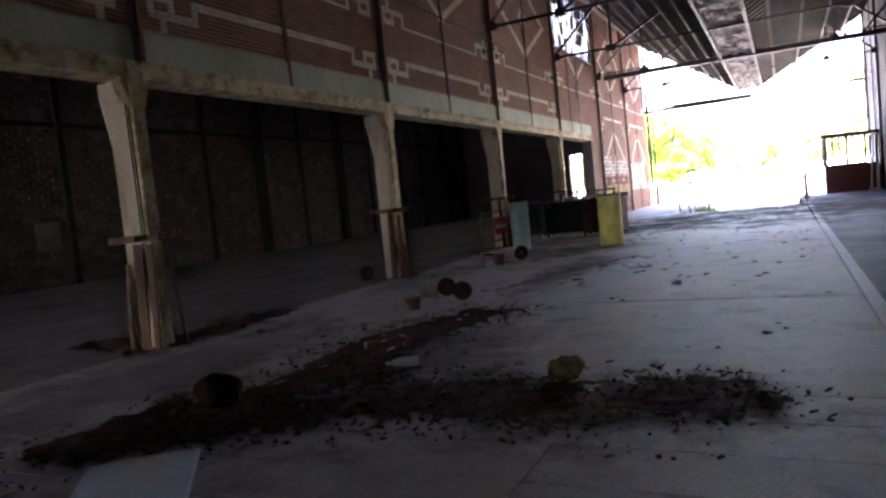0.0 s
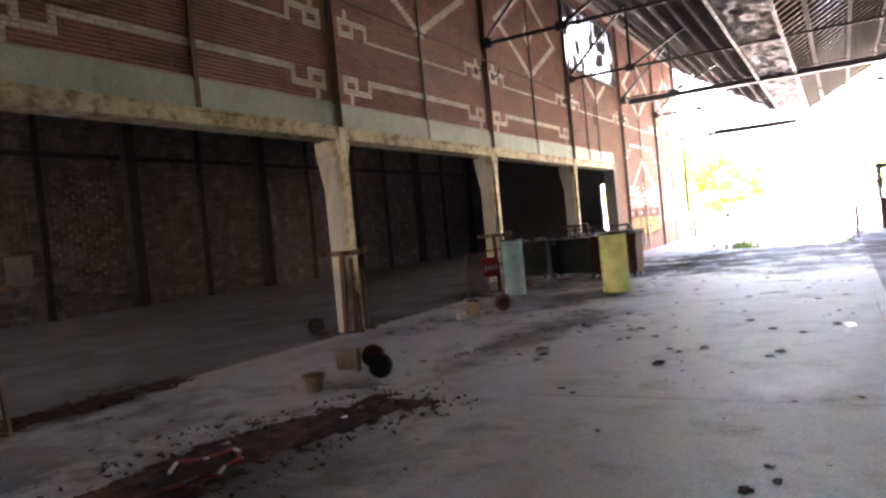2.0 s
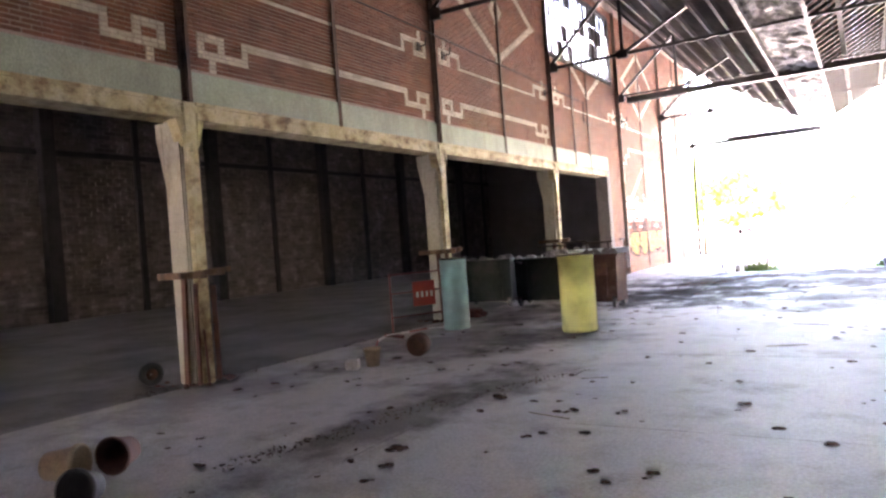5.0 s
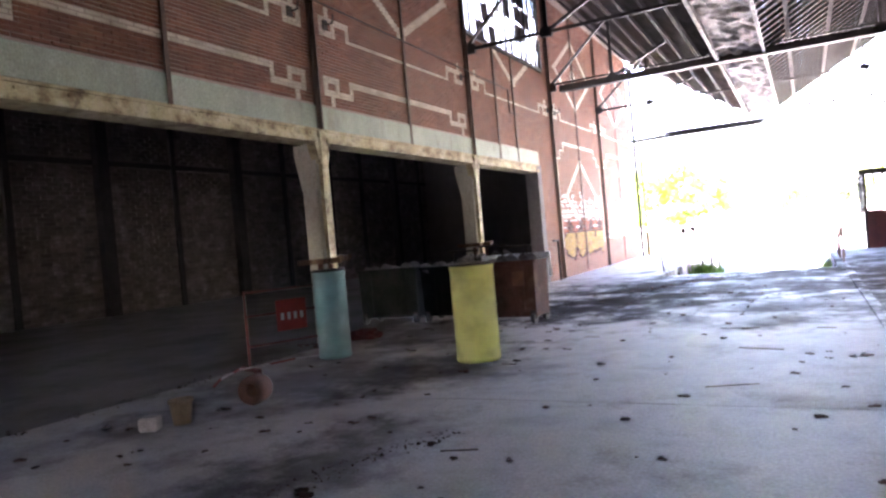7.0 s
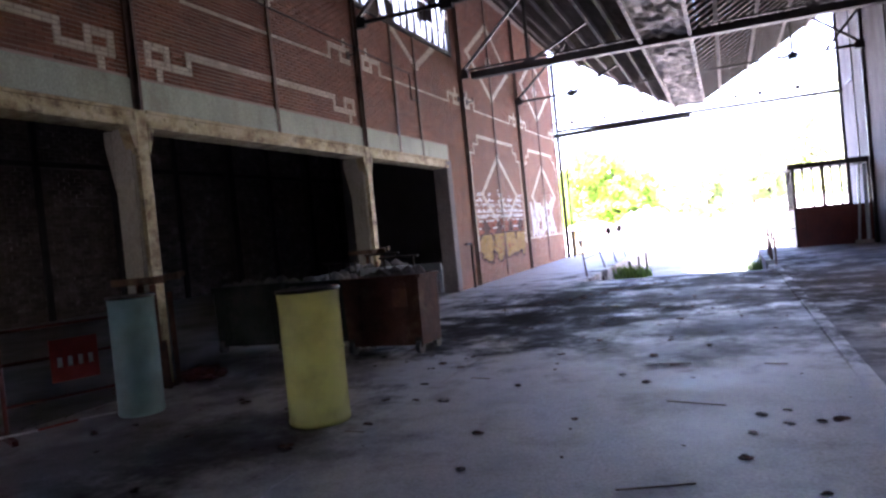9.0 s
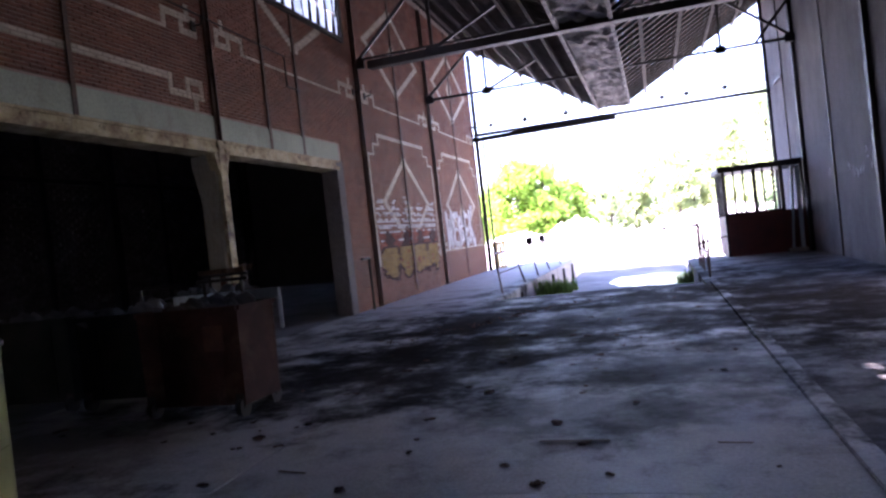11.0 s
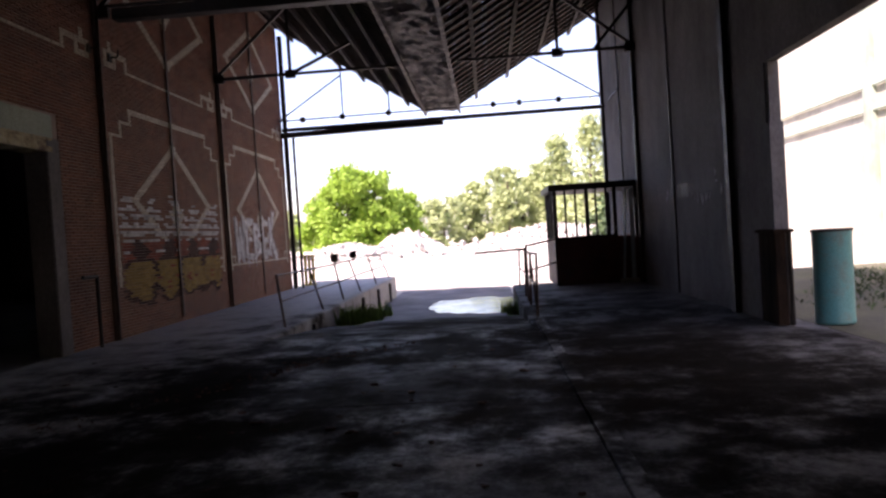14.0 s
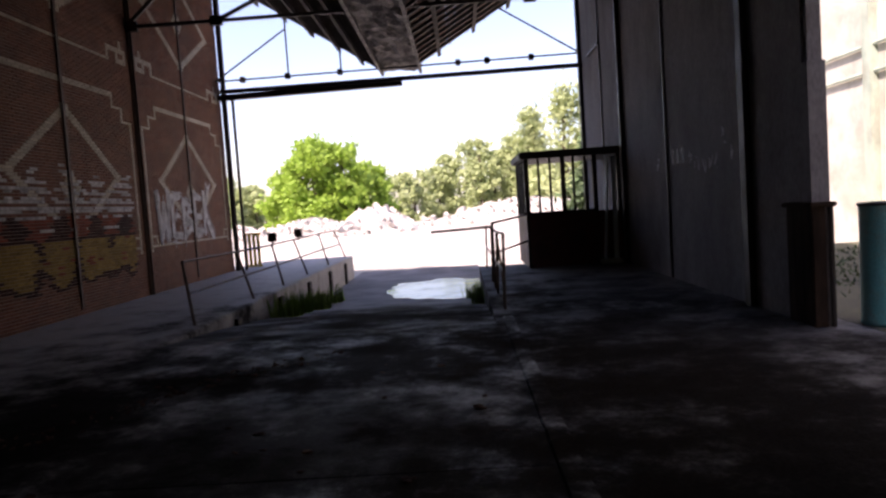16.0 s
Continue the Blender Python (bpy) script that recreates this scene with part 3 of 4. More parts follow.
for k in range(9):
    x = VALX1 + .45 + k * .5
    quad_slab(bm, x - .02, x + .02, lambda a, b: roof_right(a, b) - .06, Y0, END - .3, .05)
setting("roof_lattice", bm, DARKSTEEL, "lattice of thin roof battens", "beam")


def roof_truss(y, heavy=False):
    t = thing("roof_truss", pose(0, y, 0), "dark steel roof truss with gusset plates", "truss", "roof trusses")
    zc = 5.62
    bm = bmesh.new()
    if heavy:
        box(bm, WX + .35, -.12, zc - .16, RX - .02, .12, zc + .02, bevel=.01)
        part("bottom_chord", bm, DARKSTEEL, t, "heavy dark timber tie beam")
        bm = bmesh.new()
        bar(bm, (WX, 0, zc + .1), (RX, 0, zc + .1), .045, .05)
        part("tie_rod", bm, DARKSTEEL, t)
    else:
        bar(bm, (WX, 0, zc), (RX, 0, zc), .05, .07)
        part("bottom_chord", bm, DARKSTEEL, t)
    for a, b in (((WX, zc), (-4.6, roof_left(-4.6, y) - .1)), ((-4.6, zc), (-4.6, roof_left(-4.6, y) - .05)),
                 ((-4.6, zc), (-3.0, roof_left(-3.0, y) - .05)), ((RX, zc), (1.9, roof_right(1.9, y) - .05)),
                 ((1.9, zc), (1.9, roof_right(1.9, y) - .05)), ((RX, zc + 1.1), (2.75, zc))):
        bm = bmesh.new()
        bar(bm, (a[0], 0, a[1]), (b[0], 0, b[1]), .07, .07)
        part("strut", bm, DARKSTEEL, t)
    for x in (WX + .12, -4.6, 1.9, RX - .12):
        part("gusset", B(x - .13, -.05, zc - .1, x + .13, .05, zc + .1, bevel=.01), DARKSTEEL, t)
    return t


for y in (-1.7, 3.85, 9.42, 15.04, 20.7, 31.7):
    roof_truss(y)
roof_truss(26.4, True)
# end frame
t = thing("end_frame", pose(0, 0, 0), "dark steel frame across the open end", "frame")
bm = bmesh.new()
bar(bm, (WX, 37.2, 4.98), (-1.2, 36.9, 5.0), .16, .16)
part("beam", bm, DARKSTEEL, t)
bm = bmesh.new()
bar(bm, (WX + .05, 37.2, 5.16), (RX, 36.2, 5.0), .13, round_=True)
part("pipe", bm, DARKSTEEL, t)
for a, b in (((WX, 37.0, 5.42), (RX, 36.4, 5.36)), ((WX, 37.0, 5.42), (-4.4, 37.0, 6.75)), ((-4.4, 37.0, 5.42), (-4.4, 37.0, 7.1)),
             ((RX, 36.4, 5.36), (1.2, 36.5, 7.0)), ((-2.9, 37.0, 5.42), (-2.9, 37.0, 6.1))):
    bm = bmesh.new()
    bar(bm, a, b, .05, round_=True)
    part("tie_rod", bm, DARKSTEEL, t)
for x, z in ((-5.7, 5.42), (-4.4, 5.42), (-2.9, 5.41), (.4, 5.39), (1.2, 5.38), (2.4, 5.37)):
    y = 37.0 - .6 * (x - WX) / (RX - WX)
    part("clamp", B(x - .07, y - .07, z - .09, x + .07, y + .07, z + .07, bevel=.01), DARKSTEEL, t)
bm = bmesh.new()
bar(bm, (WX + .12, 37.25, -.02), (WX + .12, 37.25, 8.2), .16, round_=True)
part("post", bm, DARKSTEEL, t)
bm = bmesh.new()
bar(bm, (WX + .35, 37.3, -.02), (WX + .35, 37.3, 4.95), .09, round_=True)
part("drain_pipe", bm, DARKSTEEL, t)

# ---- things ----


def drum(x, y, r, h, mat, label, lid=True):
    t = thing("drum", pose(x, y, 0, 0, 0, 20), label, "drum", "fibre drums")
    bm = bmesh.new()
    lathe(bm, [(0.001, .012), (r * .94, .0), (r, .02), (r, .05), (r * .985, .06), (r * .985, h * .5), (r * .985, h - .07),
               (r, h - .06), (r, h)], 32)
    part("body", bm, mat, t)
    bm = bmesh.new()
    lathe(bm, [(r * 1.0, h - .016), (r * 1.05, h - .014), (r * 1.05, h + .01), (r * .97, h + .016), (r * .93, h + .004), (.001, h + .006)], 32)
    part("lid", bm, DARKSTEEL if lid else mat, t, "dull metal rim and lid")
    bm = bmesh.new()
    box(bm, r * .96, -.05, h * .55, r * 1.0 + .004, .05, h * .56)
    part("seam", bm, mat, t)
    return t


drum(-3.53, 13.7, .26, 1.12, YDRUM, "tall translucent yellow plastic drum on the concrete floor")
drum(-5.74, 13.92, .22, 1.16, BDRUM, "tall pale teal plastic drum beside a column")
drum(4.36, 24.0, .235, 1.2, TDRUM, "turquoise painted metal drum in the side opening")


def bin_cart(x, y, rz, w, d, h, mat, label, handle=True, seed=1):
    t = thing("bin_cart", pose(x, y, 0, 0, 0, rz), label, "waste bin", "wheeled bins")
    rnd = random.Random(seed)
    bm = bmesh.new()
    z0 = .11
    k = .97
    lo = [(-w / 2 * k, -d / 2 * k), (w / 2 * k, -d / 2 * k), (w / 2 * k, d / 2 * k), (-w / 2 * k, d / 2 * k)]
    hi = [(-w / 2, -d / 2), (w / 2, -d / 2), (w / 2, d / 2), (-w / 2, d / 2)]
    v = [bm.verts.new((a, b, z0)) for a, b in lo] + [bm.verts.new((a, b, h)) for a, b in hi] + \
        [bm.verts.new((a * .95, b * .95, h)) for a, b in hi] + [bm.verts.new((a * .92, b * .92, h - .22)) for a, b in hi]
    bm.faces.new([v[i] for i in (3, 2, 1, 0)])
    for i in range(4):
        j = (i + 1) % 4
        for o in (0, 4, 8):
            bm.faces.new((v[o + i], v[o + j], v[o + 4 + j], v[o + 4 + i]))
    bm.faces.new([v[i] for i in (12, 13, 14, 15)])
    for q in (-.3, .3):
        box(bm, q * w - .03, -d / 2 - .01, z0 + .05, q * w + .03, -d / 2 * k, h - .05)
    part("body", bm, mat, t)
    bm = bmesh.new()
    for a, b in zip(hi, hi[1:] + hi[:1]):
        bar(bm, (*a, h), (*b, h), .055, .045)
    part("rim", bm, mat, t)
    for a, b in lo:
        bm = bmesh.new()
        bar(bm, (a * .9 - .03, b * .9, .085), (a * .9 + .03, b * .9, .085), .17, round_=True, segs=14)
        wheel = part("wheel", bm, BLACKPL, t)
        bm = bmesh.new()
        box(bm, a * .9 - .045, b * .9 - .03, .08, a * .9 + .045, b * .9 + .03, .21)
        part("fork", bm, DARKSTEEL, wheel)
    if handle:
        bm = bmesh.new()
        yb = d / 2 + .02
        for s in (-1, 1):
            bar(bm, (s * .22, yb, h - .3), (s * .22, yb, h + .24), .035, round_=True)
        bar(bm, (-.3, yb, h + .24), (.3, yb, h + .24), .035, round_=True)
        part("handle", bm, DARKSTEEL, t, "bent steel push handle")
    bm = bmesh.new()
    for i in range(34):
        p = Vector((rnd.uniform(-.42, .42) * w, rnd.uniform(-.42, .42) * d, h - .1 + rnd.uniform(0, .12)))
        bmesh.ops.create_icosphere(bm, subdivisions=1, radius=rnd.uniform(.05, .12),
                                   matrix=Matrix.Translation(p) @ pose(0, 0, 0, rnd.uniform(0, 90), rnd.uniform(0, 90), 0) @ Matrix.Diagonal((1.4, 1, .6, 1)))
    tagged(part("rubbish", bm, GREYBIN, t, "heaped rubbish"), kind="stuff")
    if mat is not RUSTBIN:
        return t
    bm = bmesh.new()
    box(bm, w * .16, -d / 2 - .012, h * .62, w * .34, -d / 2 * .96, h * .85)
    part("label_plate", bm, RUST, t, "worn pale label plate")
    return t


bin_cart(-4.4, 16.95, -2, 1.12, .58, .98, RUSTBIN, "rust-red wheeled bin heaped with rubbish", seed=2)
bin_cart(-5.56, 17.45, 3, 1.2, .6, .96, GREENBIN, "blackish wheeled bin with rubbish", seed=3)
bin_cart(-6.85, 17.4, 2, 1.2, .6, .98, GREENBIN, "blackish green wheeled bin under the arcade", False, seed=4)
bin_cart(-5.5, 18.7, 8, 1.1, .6, 1.0, GREENBIN, "dark wheeled bin behind the others", seed=5)

# a pale board lying across the bins
t = thing("pale_board", pose(-4.4, 17.31, .995), "long pale board lying across the bin rims", "board")
part("plank", B(-.62, -.015, 0, .6, .015, .1, bevel=.004), PANEL, t)
part("cleat", B(.56, .016, -.3, .6, .036, .09, bevel=.004), PANEL, t)

# red barrier
t = thing("barrier", pose(-6.35, 12.95, 0, 0, 0, -25), "red steel barrier panel with a small red sign", "barrier")
for y in (0, 1.3):
    bm = bmesh.new()
    bar(bm, (0, y, 0), (0, y, 1.0), .04, round_=True)
    part("post", bm, RED, t)
for z in (.3, .68, .98):
    bm = bmesh.new()
    bar(bm, (0, 0, z), (0, 1.3, z), .03, round_=True)
    part("rail", bm, RED, t)
sign = part("sign", B(.018, .4, .44, .03, .82, .84), SIGNRED, t, "red sign plate with unreadable pale letters")
for i in range(4):
    part("letter_bar", B(.031, .46 + i * .09, .58, .034, .5 + i * .09, .67), WHITE, sign)
bm = bmesh.new()
bar(bm, (-.25, 0, .025), (.3, 0, .025), .05, .05)
part("foot", bm, RED, t)

# striped tape on the floor


def tape(points, label):
    bm = bmesh.new()
    bm2 = bmesh.new()
    for i, (a, b) in enumerate(zip(points, points[1:])):
        bar(bm if i % 2 else bm2, (*a, .05 + .012 * (i % 3)), (*b, .05 + .012 * ((i + 1) % 3)), .022, .016)
    t = thing("barrier_tape", pose(0, 0, 0), label, "tape")
    tagged(part("white_stripe", bm, WHITE, t), kind="stuff")
    tagged(part("red_stripe", bm2, SIGNRED, t), kind="stuff")


def loop_pts(cx, cy, rx, ry, a0, a1, n, seed):
    r = random.Random(seed)
    return [(cx + (rx + r.uniform(-.05, .05)) * math.cos(a0 + (a1 - a0) * i / n), cy + (ry + r.uniform(-.05, .05)) * math.sin(a0 + (a1 - a0) * i / n))
            for i in range(n + 1)]


tape(loop_pts(-3.42, 3.5, .2, .34, -1.2, 3.4, 12, 1), "crumpled red and white barrier tape on litter")
tape([(-5.9, 11.9), (-6.1, 12.2), (-6.2, 12.5), (-6.4, 12.8), (-6.15, 13.1), (-6.0, 13.4), (-5.9, 13.75)], "red and white tape trailing from the barrier")

# small loose things


def pot(x, y, r, h, mat, label, tip=0, rz=0):
    bm = bmesh.new()
    lathe(bm, [(.001, .0), (r * .75, 0), (r, h * .86), (r * 1.1, h * .87), (r * 1.1, h), (r * .95, h), (r * .7, .03), (.001, .03)], 20)
    ob = solo("plant_pot", bm, mat, label, "pot", "pots")
    ob.matrix_world = pose(x, y, 0 if not tip else r * 1.1, tip, 0, rz)
    return ob


pot(-4.34, 5.76, .105, .165, TAN, "small tan clay pot on the concrete")
pot(-4.62, 6.5, .12, .24, TAN, "tan clay pot lying on its side", 88, 118)
pot(-4.42, 6.98, .12, .2, RUST, "rust-brown pot lying behind a tan one", 88, 20)
pot(-3.92, 6.38, .115, .17, BLACKPL, "black plastic pot lying on its side", 80, 25)
pot(-5.08, 10.72, .1, .22, TAN, "tan clay pot beside a pale block")
bm = B(-.08, -.07, 0, .08, .07, .12, bevel=.012)
ob = solo("block", bm, BLOCK, "pale concrete block on the floor", "block")
ob.matrix_world = pose(-5.2, 10.48, 0, 0, 0, 25)


def wheel_thing(x, y, r, w, mat, rz, label):
    t = thing("wheel", pose(x, y, r, 90, 0, rz), label, "wheel")
    bm = bmesh.new()
    lathe(bm, [(r * .5, -w / 2), (r * .9, -w / 2), (r, -w / 3), (r, w / 3), (r * .9, w / 2), (r * .5, w / 2), (r * .5, -w / 2)], 24)
    part("tyre", bm, mat, t)
    bm = bmesh.new()
    lathe(bm, [(.02, -w / 3), (r * .5, -w / 4), (r * .5, w / 4), (.02, w / 3)], 16)
    part("rim", bm, RUST, t)
    return t


wheel_thing(-4.88, 11.45, .145, .22, RUST, 15, "rusty round steel reel on the concrete")
wheel_thing(-7.15, 9.15, .14, .1, BLACKPL, 70, "small black tyre beside a column")
bm = bmesh.new()
box(bm, -.3, -.4, 0, .3, .4, .03, bevel=.006)
ob = solo("panel", bm, PANEL, "pale blue flat panel lying on the floor", "panel")
ob.matrix_world = pose(-3.12, .40, .012, 2, 0, 40)
bm = bmesh.new()
lathe(bm, [(.001, 0), (.042, 0), (.045, .02), (.043, .12), (.045, .16), (.03, .21), (.014, .24), (.014, .26), (.001, .26)], 16)
t = thing("bottle", pose(-2.8, 3.0, .045, 90, 0, -60), "clear crushed plastic bottle on litter", "bottle")
part("body", bm, CLEAR, t)
bm = bmesh.new()
lathe(bm, [(.001, .255), (.018, .255), (.018, .275), (.001, .276)], 12)
part("cap", bm, WHITE, t)
rnd = random.Random(12)
for i, (x, y) in enumerate([(-3.3, 4.9), (-2.95, 4.95), (-3.35, 5.2), (-1.6, 3.0), (-2.2, 2.2), (-1.2, 2.35), (-4.3, 2.1), (-3.1, 1.8), (-.9, 3.05)]):
    bm = bmesh.new()
    bmesh.ops.create_icosphere(bm, subdivisions=2, radius=rnd.uniform(.02, .045))
    for v in bm.verts:
        v.co *= rnd.uniform(.7, 1.3)
        v.co.z *= .6
    ob = solo("paper_scrap", bm, WHITE, "crumpled white scrap on dark litter", "litter", "scraps")
    ob.matrix_world = pose(x, y, .015)

bm = bmesh.new()
bmesh.ops.create_icosphere(bm, subdivisions=4, radius=.3)
for v in bm.verts:
    p = v.co * 6
    v.co *= 1 + .45 * noise.noise(p) + .2 * noise.noise(p * 2.7)
    v.co.y *= .6
    v.co.z = max(0, v.co.z * .45 + .02)
ob = solo("rag", bm, RED, "crumpled dark red cloth heap on the floor", "cloth")
ob.matrix_world = pose(-6.3, 15.45, 0, 0, 0, 10)

# litter: a thin dark bed with lumps


def flake(bm, m, a, b, c):
    """A small flat chip with a thickness."""
    top = [bm.verts.new(m @ Vector(p)) for p in ((-a, 0, c), (-.2 * a, -b, c * 1.5), (a, -.2 * b, c), (.3 * a, b, c * 1.3))]
    low = [bm.verts.new(m @ Vector(p)) for p in ((-a, 0, -c), (-.2 * a, -b, -c), (a, -.2 * b, -c), (.3 * a, b, -c))]
    bm.faces.new(top)
    bm.faces.new(low[::-1])
    for i in range(4):
        j = (i + 1) % 4
        bm.faces.new((low[i], low[j], top[j], top[i]))


def litter(name, outline, label, seed, lumps, height=.02, size=(.01, .045), bed=0.0):
    """A patch of dark litter within an outline given by a test on x, y."""
    rnd = random.Random(seed)
    x0, x1, y0, y1, inside = outline
    bm = bmesh.new()
    n = 130
    grid = {}
    for i in range(n + 1):
        for j in range(n + 1):
            x, y = x0 + (x1 - x0) * i / n, y0 + (y1 - y0) * j / n
            f = inside(x, y) + .45 * noise.noise((x * 1.3, y * 1.3, seed)) + .4 * noise.noise((x * 4, y * 4, seed)) + .45 * noise.noise((x * 11, y * 11, seed)) + .3 * noise.noise((x * 23, y * 23, seed))
            grid[i, j] = f, bm.verts.new((x, y, .004 + height * max(0, min(1, f)) * (1 + .5 * noise.noise((x * 9, y * 9, 1)))))
    for i in range(n):
        for j in range(n):
            q = [grid[i, j], grid[i + 1, j], grid[i + 1, j + 1], grid[i, j + 1]]
            if min(a for a, _ in q) > bed:
                bm.faces.new([v for _, v in q])
    bmesh.ops.delete(bm, geom=[v for v in bm.verts if not v.link_faces], context="VERTS")
    k = 0
    while k < lumps:
        x, y = rnd.uniform(x0, x1), rnd.uniform(y0, y1)
        if inside(x, y) + .5 * noise.noise((x * 1.3, y * 1.3, seed)) > rnd.uniform(-.55, .2):
            s = rnd.uniform(*size)
            flake(bm, Matrix.Translation((x, y, .006 + height)) @ pose(0, 0, 0, rnd.uniform(-40, 40), rnd.uniform(-40, 40), rnd.uniform(0, 180)), s * .8, s * .45, s * .12)
        k += 1
    solo(name, bm, SOIL, label, "litter", kind="stuff")


def seg_field(pts, width):
    def f(x, y):
        best = 9
        p = Vector((x, y))
        for a, b in zip(pts, pts[1:]):
            a, b = Vector(a), Vector(b)
            d = b - a
            u = max(0, min(1, (p - a).dot(d) / d.length_squared))
            best = min(best, (p - a - d * u).length)
        return 1 - best / width
    return f


litter("litter_patch", (-5.2, .6, -.4, 6.2, seg_field([(-4.0, .9), (-3.4, 2.6), (-3.6, 4.0), (-3.2, 5.2)], .62)), "dark damp leaf litter on concrete", 1, 4200, .02, (.008, .034), .22)
litter("litter_patch", (-4.5, .6, .2, 3.6, seg_field([(-3.6, 1.5), (-2.2, 2.1), (-1.4, 2.2), (-.6, 2.2)], .6)), "dark damp leaf litter on concrete", 2, 3600, .02, (.008, .034), .22)
litter("litter_patch", (-8.5, -5.2, 3.0, 6.4, seg_field([(-7.8, 3.9), (-6.7, 4.0), (-6.6, 5.8)], .33)), "crumbled dirt round a column foot", 3, 300)
litter("litter_trail", (-4.4, -1.9, 6.8, 11.2, seg_field([(-3.7, 7.2), (-3.45, 8.2), (-3.3, 9.0), (-2.9, 9.7), (-2.5, 10.8)], .1)),
       "thin trail of dark twigs and leaf litter", 4, 4200, .003, (.004, .02), 9)
litter("litter_trail", (-7.4, -5.6, 8.0, 16.0, seg_field([(-6.7, 8.6), (-6.55, 11.0), (-6.6, 13.2), (-6.5, 15.4)], .14)), "thin dirt gathered along the column line", 7, 1500, .004, (.005, .022), 9)
litter("litter_trail", (-4.6, -1.0, 19.4, 25.2, seg_field([(-3.9, 20.6), (-3.0, 21.8), (-2.1, 23.4), (-1.2, 24.2)], .16)),
       "dark leaf dirt washed over the concrete", 5, 2200, .004, (.008, .04), 9)
bm = bmesh.new()
bmesh.ops.create_icosphere(bm, subdivisions=3, radius=.17)
for v in bm.verts:
    v.co *= 1 + .18 * noise.noise(v.co * 9)
    v.co.z *= .8
ob = solo("clod", bm, CASING, "round dark clod of earth in the litter", "clod")
ob.matrix_world = pose(-3.8, 1.75, .12)
bm = bmesh.new()
bmesh.ops.create_icosphere(bm, subdivisions=3, radius=.13)
for v in bm.verts:
    v.co *= 1 + .4 * noise.noise(v.co * 14)
    v.co.z *= .7
ob = solo("crumpled_bag", bm, OCHREBAG, "crumpled dull yellow bag on the litter", "bag")
ob.matrix_world = pose(-1.45, 2.72, .07)
# scattered dark clumps
rnd = random.Random(21)
clumps = []
for i in range(330):
    x, y = rnd.uniform(-5.8, .5), rnd.uniform(2.5, 24) ** 1.0
    if -2.6 < x < -.2 and rnd.random() < .25:
        continue
    clumps.append((x, y))
for c in ((-2.1, 9.3), (-2.0, 9.6), (-1.6, 9.2), (-1.9, 8.5), (-1.1, 8.0)):
    for i in range(3):
        clumps.append((c[0] + rnd.uniform(-.25, .25), c[1] + rnd.uniform(-.25, .25)))
bm = bmesh.new()
for x, y in clumps:
    s = rnd.uniform(.01, .036) * (1.5 if rnd.random() < .12 else 1) * (.6 if y < 7 else 1)
    for k in range(rnd.randint(2, 5)):
        bmesh.ops.create_icosphere(bm, subdivisions=1, radius=s * rnd.uniform(.4, 1), matrix=Matrix.Translation(
            (x + rnd.uniform(-1, 1) * s, y + rnd.uniform(-1, 1) * s, .005)) @ Matrix.Diagonal((1.2, 1, .35, 1)))
solo("moss_clumps", bm, SOIL, "scattered dark clumps of moss and dirt on concrete", "litter", kind="stuff")
bm = bmesh.new()
for i in range(9):
    x, y, a = rnd.uniform(-4, .4), rnd.uniform(6, 16), rnd.uniform(-.4, .4)
    l = rnd.uniform(.15, .5)
    bar(bm, (x, y, .008), (x + l * math.cos(a), y + l * math.sin(a), .008), .008, .006)
solo("twigs", bm, OLDWOOD, "thin scattered sticks on concrete", "litter", kind="stuff")

# ---- ramp rails and booth ----


def rail_run(x, ys, lean, label, h=.95):
    t = thing("handrail", pose(0, 0, 0), label, "handrail", "ramp rails")
    r = random.Random(int(x * 10) + len(ys))
    tops = []
    for y in ys:
        top = (x + lean * r.uniform(.4, 1.4), y - .25 * r.uniform(0, 1), h * r.uniform(.92, 1.05))
        bm = bmesh.new()
        bar(bm, (x, y, -.02), top, .045, round_=True)
        part("post", bm, STEEL, t)
        tops.append(top)
    for f in (1.0, .5):
        bm = bmesh.new()
        for (a, ya), (b, yb) in zip(zip(tops, ys), zip(tops[1:], ys[1:])):
            pa = Vector((x, ya, 0)).lerp(Vector(a), f)
            pb = Vector((x, yb, 0)).lerp(Vector(b), f)
            bar(bm, pa, pb, .04, round_=True)
        part("rail", bm, STEEL, t)
    return t


rail_run(-3.72, [26.9, 29.8, 32.0, 34.4, 37.2, 40.2], -.22, "bent rusty pipe handrail along the loading dock")
rail_run(.72, [26.6, 28.3, 30.0, 33.0], .03, "rusty pipe handrail beside the ramp", 1.0)

t = thing("booth", pose(1.62, 32.2, 0), "dark red timber booth with broken window bars", "booth")
W, D, H = 2.08, 2.2, 2.5
bm = bmesh.new()
box(bm, 0, 0, 0, W, .06, 1.15)
front = part("front_panel", bm, BOOTHRED, t)
for i in range(7):
    part("board", B(.05 + i * .285, -.014, .04, .325 + i * .285, -.002, 1.12), BOOTHRED, front)
bm = bmesh.new()
box(bm, 0, .06, 0, .06, D, 1.15)
part("side_panel", bm, BOOTHRED, t)
for x, y in ((0, -.01), (W - .62, -.01), (W - .1, -.01), (0, D - .1)):
    part("corner_post", B(x - .005, y, 0, x + .095, y + .1, H - .16), DARKSTEEL, t)
for i in range(5):
    x = .28 + i * .25
    part("window_bar", B(x, .005, 1.15, x + (.05 if i != 2 else .1), .05, H - .16), DARKSTEEL, t)
for i in range(4):
    y = .4 + i * .45
    part("window_bar", B(.01, y, 1.15, .05, y + .06, H - .16), DARKSTEEL, t)
part("sill", B(-.03, -.03, 1.15, W - .55, .08, 1.2), DARKSTEEL, t)
part("roof", B(-.1, -.12, H - .16, W + .1, D + .1, H, bevel=.015), DARKSTEEL, t)
